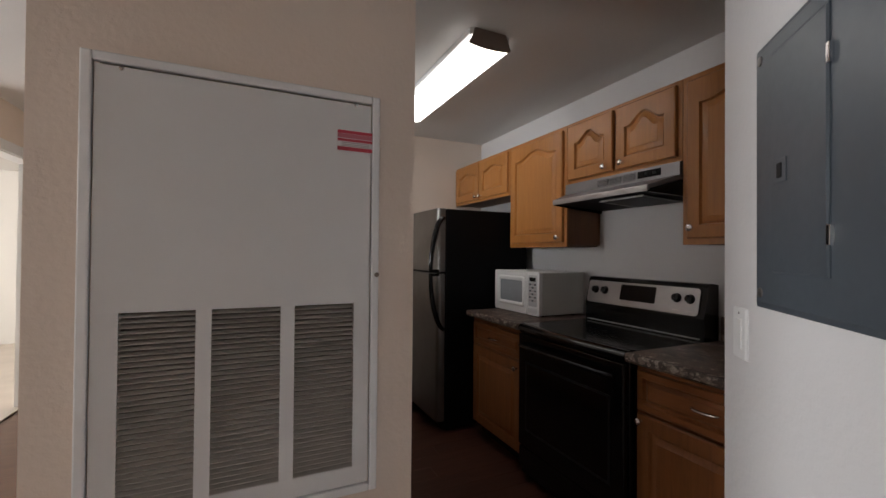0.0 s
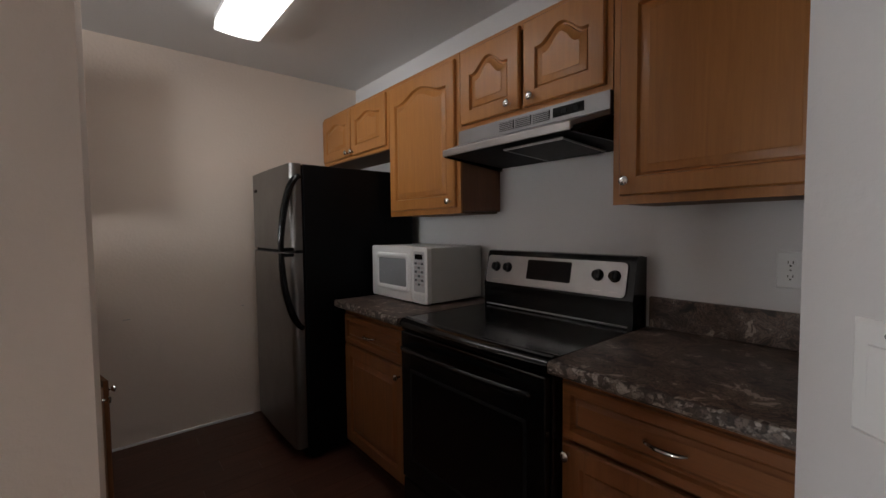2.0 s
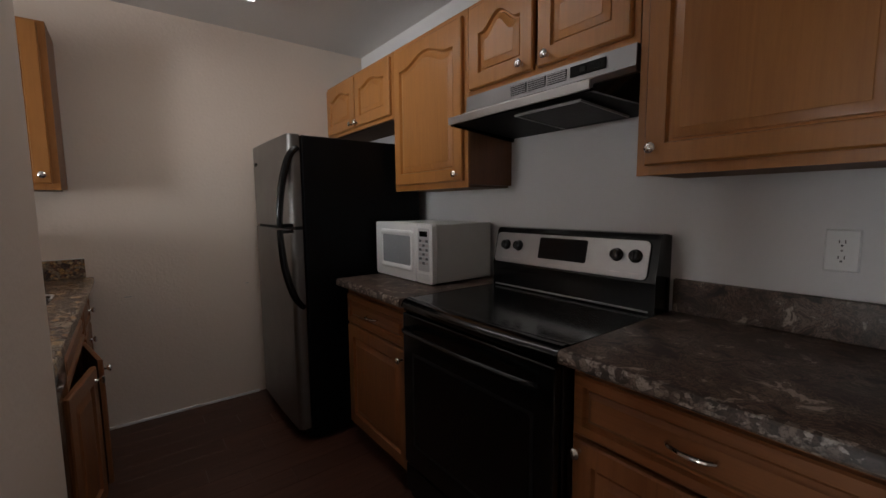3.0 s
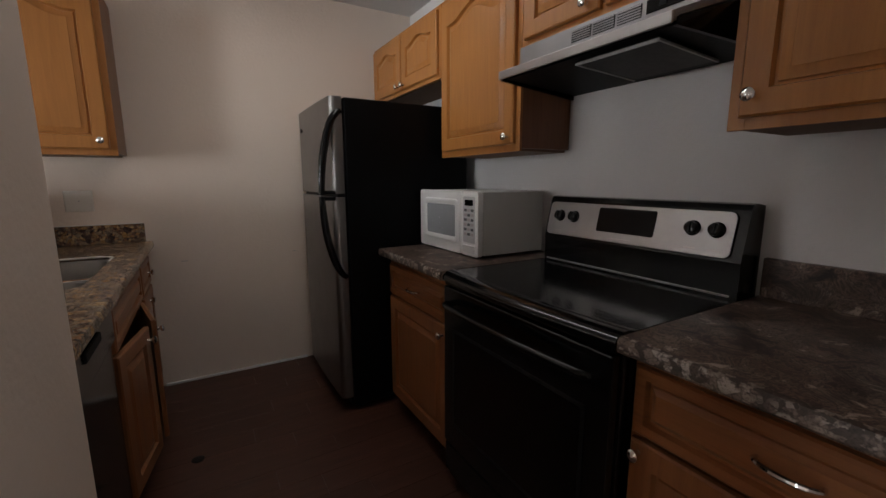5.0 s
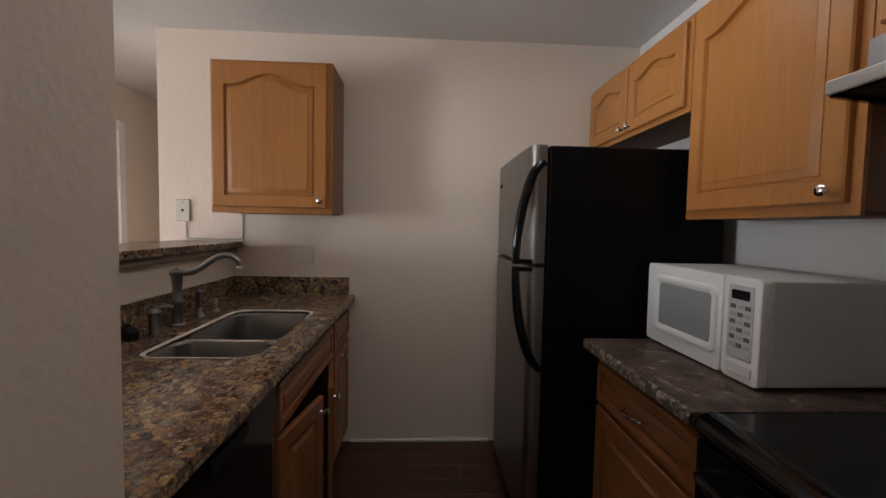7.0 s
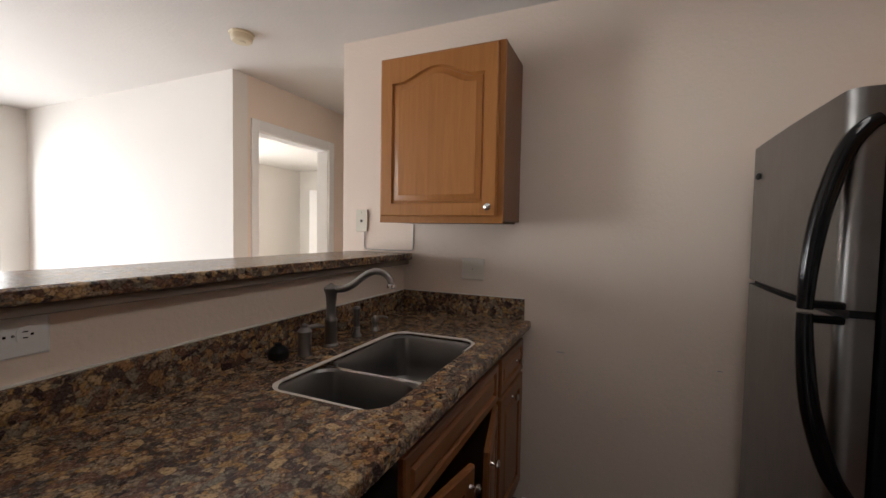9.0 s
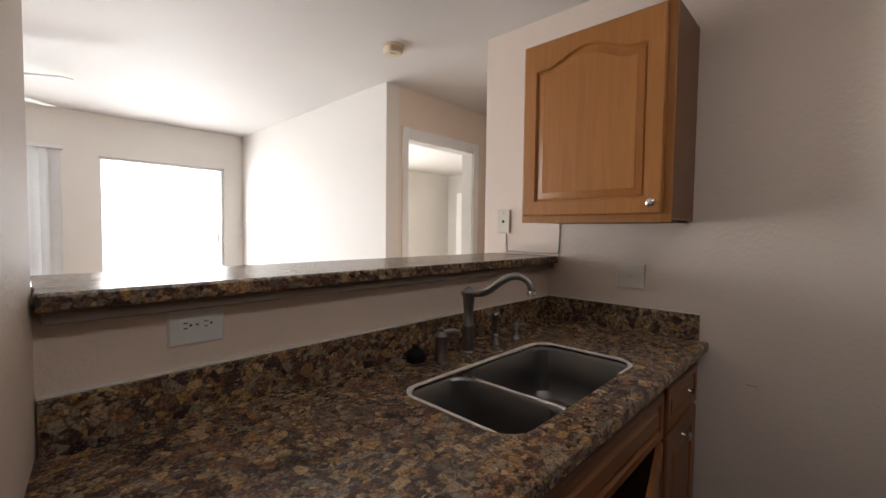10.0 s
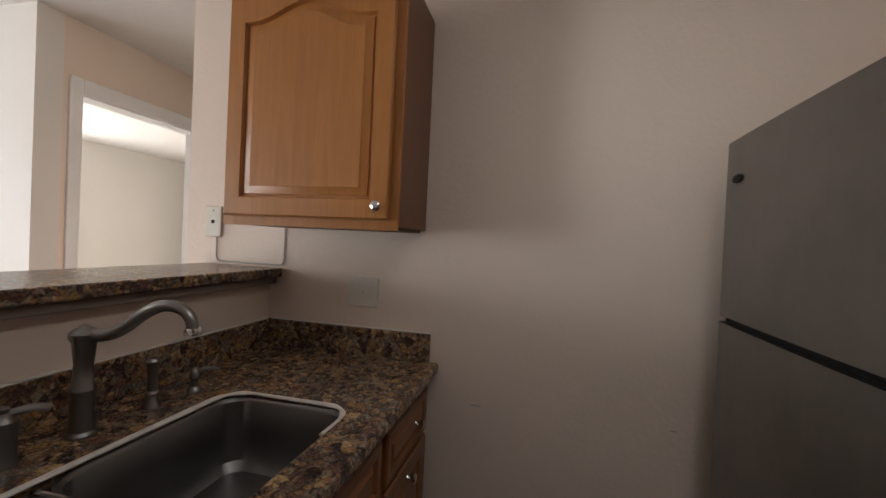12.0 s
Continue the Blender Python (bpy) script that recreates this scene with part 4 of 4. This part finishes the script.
faucet()
sp = thing("side_sprayer", pose(0.252, 3.356, 0.914), "brushed nickel side sprayer beside the faucet", "sprayer")
part("holder", turned([(0.021, 0), (0.021, 0.004), (0.014, 0.014), (0.012, 0.03), (0.015, 0.034), (0.012, 0.040)]), NICKEL, sp, smooth=True)
part("wand", turned([(0.011, 0.041), (0.010, 0.07), (0.013, 0.098), (0.016, 0.112), (0.012, 0.119), (0.004, 0.121)]), NICKEL, sp, smooth=True)
hv = thing("sink_valve", pose(0.262, 3.474, 0.914), "small chrome lever valve beside the sink", "valve")
part("base", turned([(0.019, 0), (0.018, 0.006), (0.011, 0.014), (0.010, 0.03), (0.014, 0.036), (0.013, 0.052), (0.008, 0.060), (0.003, 0.064)]), NICKEL, hv, smooth=True)
part("lever", tube(smooth_path([(0, 0, 0.05), (0.012, 0.02, 0.056), (0.02, 0.045, 0.052), (0.024, 0.056, 0.044)], 4), [0.006] * 6 + [0.005] * 4 + [0.0065] * 3, 10), NICKEL, hv, smooth=True)
sd = thing("soap_dispenser", pose(0.248, 3.068, 0.914), "brushed nickel soap dispenser with a short chrome spout", "soap dispenser")
part("bottle", turned([(0.024, 0), (0.024, 0.005), (0.0205, 0.012), (0.0215, 0.07), (0.024, 0.082), (0.016, 0.092), (0.010, 0.096), (0.010, 0.104), (0.004, 0.108)]), NICKEL, sd, smooth=True)
part("nozzle", tube(smooth_path([(0, 0, 0.092), (0.02, 0.035, 0.096), (0.03, 0.055, 0.090)], 4), 0.0075, 10), NICKEL, sd, smooth=True)
stp = thing("sink_stopper", pose(0.195, 3.005, 0.914), "small black rubber sink stopper leaning at the backsplash", "stopper")
part("cup", turned([(0.031, 0), (0.034, 0.010), (0.033, 0.024), (0.023, 0.036), (0.011, 0.043), (0.010, 0.050), (0.004, 0.052)]), BLACK_MATT, stp, smooth=True)

bar = thing("bar_top", pose(0, 0, 1.183), "brown granite bar top on the half wall", "countertop")
part("slab", boxes([(-0.215, 0.171, 2.129, 3.978, 0.001, 0.036)], 0.006), STONE_GOLD, bar)
# strip below the slab that draws the shade there
part("bracket_rail", boxes([(0.1145, 0.150, 2.139, 3.976, -0.026, 0.0)], 0.004), UNDER_BAR, bar, "brown strip under the bar top, coloured for the shade there")


# ---------- entry ----------
def air_return():
    a = thing("air_return_panel", pose(0.08, 1.552, 0.66), "white metal closet panel with three louvred air return grilles", "vent panel")
    W, H = 0.668, 1.10
    part("frame", boxes([(0, 0.022, -0.016, 0, 0, H), (W - 0.022, W, -0.016, 0, 0, H), (0.022, W - 0.022, -0.016, 0, H - 0.022, H), (0.022, W - 0.022, -0.016, 0, 0, 0.022)], 0.004), TRIM, a, "white painted frame")
    g = [(0.075, 0.224), (0.257, 0.412), (0.446, 0.600)]
    z0, z1 = 0.075, 0.522
    sh = part("upper_sheet", boxes([(0.026, W - 0.026, -0.012, -0.004, z1, H - 0.028)]), WHITE_METAL, a, "flat white sheet metal cover")
    part("lower_rail", boxes([(0.026, W - 0.026, -0.012, -0.004, 0.026, z0)]), WHITE_METAL, a)
    xs = [0.026] + [v for p in g for v in p] + [W - 0.026]
    for i in range(0, len(xs), 2):
        part("mullion", boxes([(xs[i], xs[i + 1], -0.012, -0.004, z0, z1)]), WHITE_METAL, a)
    for x0, x1 in g:
        gr = part("grille", boxes([(x0 - 0.003, x1 + 0.003, 0.022, 0.026, z0, z1)]), DUST, a, "dusty louvred grille")
        k = 36
        step = (z1 - z0) / k
        slat = profile_x([(-0.0115, 0.0005), (-0.0112, -0.0008), (0.0010, 0.0042), (0.0010, 0.0056)], x0, x1)
        first = part("slat", slat, SLAT, gr)
        first.location.z = z0 + 0.002
        for i in range(1, k):
            o = first.copy()
            scene.collection.objects.link(o)
            o.location.z = z0 + 0.002 + i * step
    for x, z in ((0.074, H - 0.032), (0.600, H - 0.03)):
        part("screw", turned([(0.006, 0), (0.005, 0.003), (0.002, 0.004)], Matrix.Translation((x, -0.012, z)) @ Matrix.Rotation(radians(90), 4, "X"), 12), CHROME, sh, "", True)
    part("catch", turned([(0.005, 0), (0.005, 0.006), (0.007, 0.008), (0.005, 0.012)], Matrix.Translation((W - 0.008, -0.016, 0.60)) @ Matrix.Rotation(radians(90), 4, "X"), 12), CAP, a, "", True)
    lab = thing("warning_sticker", pose(0.629, 1.5398, 1.600), "red and white printed warning sticker on the panel", "sticker")
    part("paper", boxes([(0, 0.098, -0.0006, 0, 0, 0.056)]), WHITE_PLASTIC, lab)
    for z, h, mt in ((0.0475, 0.0085, RED), (0.035, 0.012, PALE_RED), (0.026, 0.0075, RED), (0.0005, 0.0105, RED)):
        part("printed_bar", boxes([(0.001, 0.097, -0.0012, -0.0006, z, z + h)]), mt, lab)
    for z in (0.0215, 0.0165, 0.0125):
        part("printed_line", boxes([(0.012, 0.088, -0.0012, -0.0006, z, z + 0.0025)]), GREY_PRINT, lab)


SLAT = plain("dusty_white_louvre", (0.46, 0.43, 0.39), 0.6, vary=0.15, smudge=12)
air_return()
ENTRY = pose(*ENTRY_JAMB, 0, 0, 0, 49)  # local x runs along the angled wall to the jamb; local y is the room


def breaker_panel():
    b = thing("breaker_panel", ENTRY @ pose(-0.605, 0, 1.220), "dark blue-grey metal electrical breaker panel on the wall", "breaker panel")
    W, H = 0.400, 0.515
    part("cover", loft([rect_y(0, W, 0, H, 0.0), rect_y(0, W, 0, H, 0.010), rect_y(0.012, W - 0.012, 0.012, H - 0.012, 0.016)]), GREY_PANEL, b, "painted steel cover")
    door = part("door", loft([rect_y(0.149, 0.320, 0.070, H - 0.04, 0.0162), rect_y(0.149, 0.320, 0.070, H - 0.04, 0.0185), rect_y(0.153, 0.316, 0.074, H - 0.044, 0.0205)]), GREY_PANEL, b, "small hinged inner door")
    part("latch", boxes([(0.262, 0.307, 0.0205, 0.0225, 0.232, 0.274)], 0.001), GREY_PANEL, door, "slide latch")
    part("latch_slot", boxes([(0.274, 0.291, 0.0225, 0.0240, 0.240, 0.266)], 0.001), BLACK_MATT, door)
    for z in (0.118, 0.382):
        part("hinge", boxes([(0.140, 0.1485, 0.0165, 0.0235, z, z + 0.03)], 0.001), CHROME, door, "bright steel hinge")
    for x, z in ((0.018, 0.03), (W - 0.028, 0.03), (0.018, H - 0.03), (W - 0.028, H - 0.03)):
        part("screw", turned([(0.010, 0), (0.009, 0.003), (0.003, 0.005)], Matrix.Translation((x, 0.0155, z)) @ Matrix.Rotation(radians(-90), 4, "X"), 14), NICKEL, b, "", True)


def rect_y(x0, x1, z0, z1, y):
    return [(x0, y, z0), (x1, y, z0), (x1, y, z1), (x0, y, z1)]


breaker_panel()


def wall_plate(m, w, h, label, category, kind, material):
    """A screwed plate in the xz plane that stands out along +y; kind: outlet, switch, blank."""
    p = thing({"outlet": "power_outlet", "switch": "light_switch", "blank": "blank_plate"}[kind], m, label, category)
    pl = part("plate", loft([rect_y(0, w, 0, h, 0), rect_y(0, w, 0, h, 0.003), rect_y(0.004, w - 0.004, 0.004, h - 0.004, 0.006)]), material, p)
    wide = w > h
    cx, cz = w / 2, h / 2
    if kind == "switch":
        part("rocker", loft([rect_y(cx - 0.017, cx + 0.017, cz - 0.034, cz + 0.034, 0.006), rect_y(cx - 0.016, cx + 0.016, cz - 0.033, cz + 0.033, 0.009), rect_y(cx - 0.015, cx + 0.015, cz, cz + 0.031, 0.0085)]), WHITE_PLASTIC, p)
    if kind == "outlet":
        for s in (-1, 1):
            ox, oz = (cx + s * 0.021, cz) if wide else (cx, cz + s * 0.021)
            body = rounded_rect(ox - 0.0165, ox + 0.0165, oz - 0.0165, oz + 0.0165, 0, 0.010, 4)
            soc = part("socket", loft([[(x, 0.006, z) for x, z, _ in body], [(x, 0.0075, z) for x, z, _ in body]]), material, p)
            for dx, dz, a, b in ((-0.006, 0.003, 0.0011, 0.0045), (0.006, 0.003, 0.0011, 0.0038), (0, -0.0075, 0.0024, 0.0024)):
                if wide:
                    dx, dz, a, b = dz, -dx, b, a
                part("slot", boxes([(ox + dx - a, ox + dx + a, 0.0076, 0.0083, oz + dz - b, oz + dz + b)]), BLACK_MATT, soc)
    part("screw", turned([(0.003, 0), (0.0025, 0.0012)], Matrix.Translation((cx, 0.006, cz if kind != "switch" else cz + 0.045)) @ Matrix.Rotation(radians(-90), 4, "X"), 8), NICKEL, pl)
    return p


wall_plate(ENTRY @ pose(-0.138, 0, 1.091), 0.070, 0.114, "white rocker light switch on the entry wall", "light switch", "switch", WHITE_PLASTIC)
wall_plate(pose(2.4895, 1.195, 1.102, 0, 0, 90), 0.072, 0.114, "white duplex power outlet above the laminate counter", "outlet", "outlet", WHITE_PLASTIC)
wall_plate(pose(0.1142, 2.452, 1.072, 0, 0, -90), 0.116, 0.090, "white double power outlet on the half wall", "outlet", "outlet", WHITE_PLASTIC)
wall_plate(pose(0.580, 3.9798, 1.095, 0, 0, 180), 0.120, 0.110, "blank wall plate painted over in wall colour", "wall plate", "blank", PAINTED)
ph = thing("phone_jack", pose(-0.197, 3.9798, 1.33), "ivory telephone jack plate with a thin cord", "phone jack")
part("plate", boxes([(0, 0.078, -0.010, 0, 0, 0.126)], 0.004), IVORY, ph)
part("jack", boxes([(0.032, 0.046, -0.013, -0.010, 0.055, 0.069)], 0.001), BLACK_MATT, ph)
part("screw", turned([(0.004, 0), (0.003, 0.0015)], Matrix.Translation((0.039, -0.010, 0.108)) @ Matrix.Rotation(radians(90), 4, "X"), 8), NICKEL, ph)
part("cord", tube([(0.055, -0.004, 0.0), (0.055, -0.004, -0.08), (0.060, -0.004, -0.092), (0.072, -0.004, -0.098), (0.197, -0.004, -0.100), (0.352, -0.004, -0.099), (0.367, -0.004, -0.094), (0.372, -0.004, -0.08), (0.373, -0.004, 0.046)], 0.0028, 8), CORD, ph, "thin pale grey telephone cord", True)


# ---------- overhead ----------
def ceiling_light():
    l = thing("ceiling_light", pose(1.47, 2.7475, CEIL), "lit fluorescent wraparound ceiling light with acrylic lens", "ceiling light")
    w, n = 0.115, 12
    sec = [(-0.110, -0.032), (-0.112, -0.068)] + [(-0.106 + 0.212 * i / n, -0.076 - 0.006 * math.sin(math.pi * i / n)) for i in range(n + 1)] + [(0.112, -0.068), (0.110, -0.032)]
    part("lens", loft([[(x, y, z) for x, z in [(-0.105, -0.070)] + sec[2:-2] + [(0.105, -0.070)]] for y in (-0.604, 0.604)]), LENS, l, "glowing ribbed acrylic lens", True)
    for s in (-1, 1):
        part("lens_side", boxes([(s * 0.112, s * 0.1065, -0.605, 0.605, -0.074, -0.032)], 0.002), LENS_SIDE, l, "dimmer side of the acrylic lens")
    part("tray", boxes([(-0.113, 0.113, -0.606, 0.606, -0.031, 0.0)], 0.004), WHITE_METAL, l, "white metal lamp tray")
    for a, b in ((-0.618, -0.606), (0.606, 0.618)):
        cap = [(-0.086, 0.0), (-0.110, -0.060), (-0.116, -0.071)] + [(-0.110 + 0.220 * i / n, -0.079 - 0.008 * math.sin(math.pi * i / n)) for i in range(n + 1)] + [(0.116, -0.071), (0.110, -0.060), (0.086, 0.0)]
        part("end_cap", loft([[(x, y, z) for x, z in cap] for y in (a, b)]), CAP if a < 0 else TRIM, l, "end cap of the lamp")


ceiling_light()
sm = thing("smoke_detector", pose(-0.75, 3.668, CEIL), "round cream smoke detector on the ceiling", "smoke detector")
part("base", turned([(0.066, 0), (0.066, -0.010), (0.060, -0.012)]), CREAM, sm, smooth=True)
part("cover", turned([(0.058, -0.012), (0.056, -0.036), (0.048, -0.044), (0.020, -0.046), (0.019, -0.049), (0.004, -0.049)]), CREAM, sm, smooth=True)

# ---------- living room and bedroom ----------
bl = thing("vertical_blind", pose(-3.93, W2[0] - 0.05, 2.03), "white vertical blind drawn aside beside the glass door", "blind")
part("head_rail", boxes([(-0.02, 0.025, 0, 2.06, 0, 0.035)], 0.003), WHITE_PLASTIC, bl)
vane = prism([(-0.002, -0.044), (0.006, -0.02), (0.008, 0.0), (0.006, 0.02), (-0.002, 0.044), (-0.001, 0.044), (0.007, 0.02), (0.009, 0.0), (0.007, -0.02), (-0.001, -0.044)], -1.98, -0.002)
v0 = part("vane", vane, BLIND, bl)
for i in range(15):
    o = v0 if i == 0 else v0.copy()
    if i:
        scene.collection.objects.link(o)
    o.location = (0.0, 1.12 + i * 0.063, 0)
    o.rotation_euler = (0, 0, radians(30 + 9 * math.sin(i * 2.1)))
bd = thing("bedroom_door", pose(-3.95, 7.80, FL + 0.008, 0, 0, 38), "white flush bedroom door standing open", "door")
part("leaf", boxes([(0, 0.70, -0.018, 0.018, 0, 2.0)], 0.003), TRIM, bd)
part("knob", turned([(0.025, 0), (0.012, 0.008), (0.012, 0.03), (0.026, 0.045), (0.022, 0.06), (0.005, 0.064)], Matrix.Translation((0.64, -0.018, 0.95)) @ Matrix.Rotation(radians(90), 4, "X")), NICKEL, bd, smooth=True)

fan = thing("ceiling_fan", pose(-2.50, 1.75, 2.20), "white ceiling fan in the living room", "ceiling fan")
part("rod", turned([(0.013, 0.04), (0.013, 0.17)]), WHITE_METAL, fan, smooth=True)
part("canopy", turned([(0.02, 0.165), (0.06, 0.19), (0.065, 0.21)]), WHITE_METAL, fan, smooth=True)
part("motor", turned([(0.03, -0.06), (0.09, -0.05), (0.105, -0.01), (0.10, 0.03), (0.05, 0.045), (0.013, 0.05)]), WHITE_METAL, fan, smooth=True)
blade = part("blade", slab_rounded(0.10, 0.72, -0.06, 0.06, -0.004, 0.004, 0.03), TRIM, fan)
for i in range(5):
    o = blade if i == 0 else blade.copy()
    if i:
        scene.collection.objects.link(o)
    o.rotation_euler = (radians(9), 0, radians(129 + 72 * i))
cap = thing("floor_cap", pose(0.967, 3.10, FL), "small dark round cap set in the floor", "floor cap")
part("disc", turned([(0.026, 0.0002), (0.026, 0.002), (0.020, 0.005), (0.004, 0.006)]), BLACK_MATT, cap, smooth=True)
for x, z, half in ((0.963, 0.780, 0.018), (1.598, 0.786, 0.010)):
    sc = thing("wall_scuff", pose(x, 3.9798, z), "short grey scuff mark on the beige wall", "scuff", "scuffs on the end wall")
    part("mark", slab_rounded(-half, half, -0.0006, 0.0, -0.002, 0.002, 0.0002, 0.0001), GREY_PRINT, sc)

# ---------- floor planks in the kitchen ----------
random.seed(4)
rows_y, row = 1.10, 0
plank_meshes = {}
while rows_y < 3.95:
    x = 0.70 - 0.45 * ((row * 0.37) % 1.0)
    while x < 2.0:
        L = 0.92
        a, b = max(x, 0.66), min(x + L, 1.96)
        if b - a > 0.04:
            key = round(b - a, 3)
            if key not in plank_meshes:
                bm = bmesh.new()
                box(0.0007, key - 0.0007, 0.0007, 0.1243, -0.0075, 0.0, 0.0007, 1, bm)
                ob = part("plank", bm, FLOOR_PLANK, floor)
                plank_meshes[key] = ob.data
            else:
                ob = new("plank", plank_meshes[key])
                ob.parent = floor
            ob.location = (a, rows_y, FL - 0.0002)
        x += L
    rows_y += 0.125
    row += 1
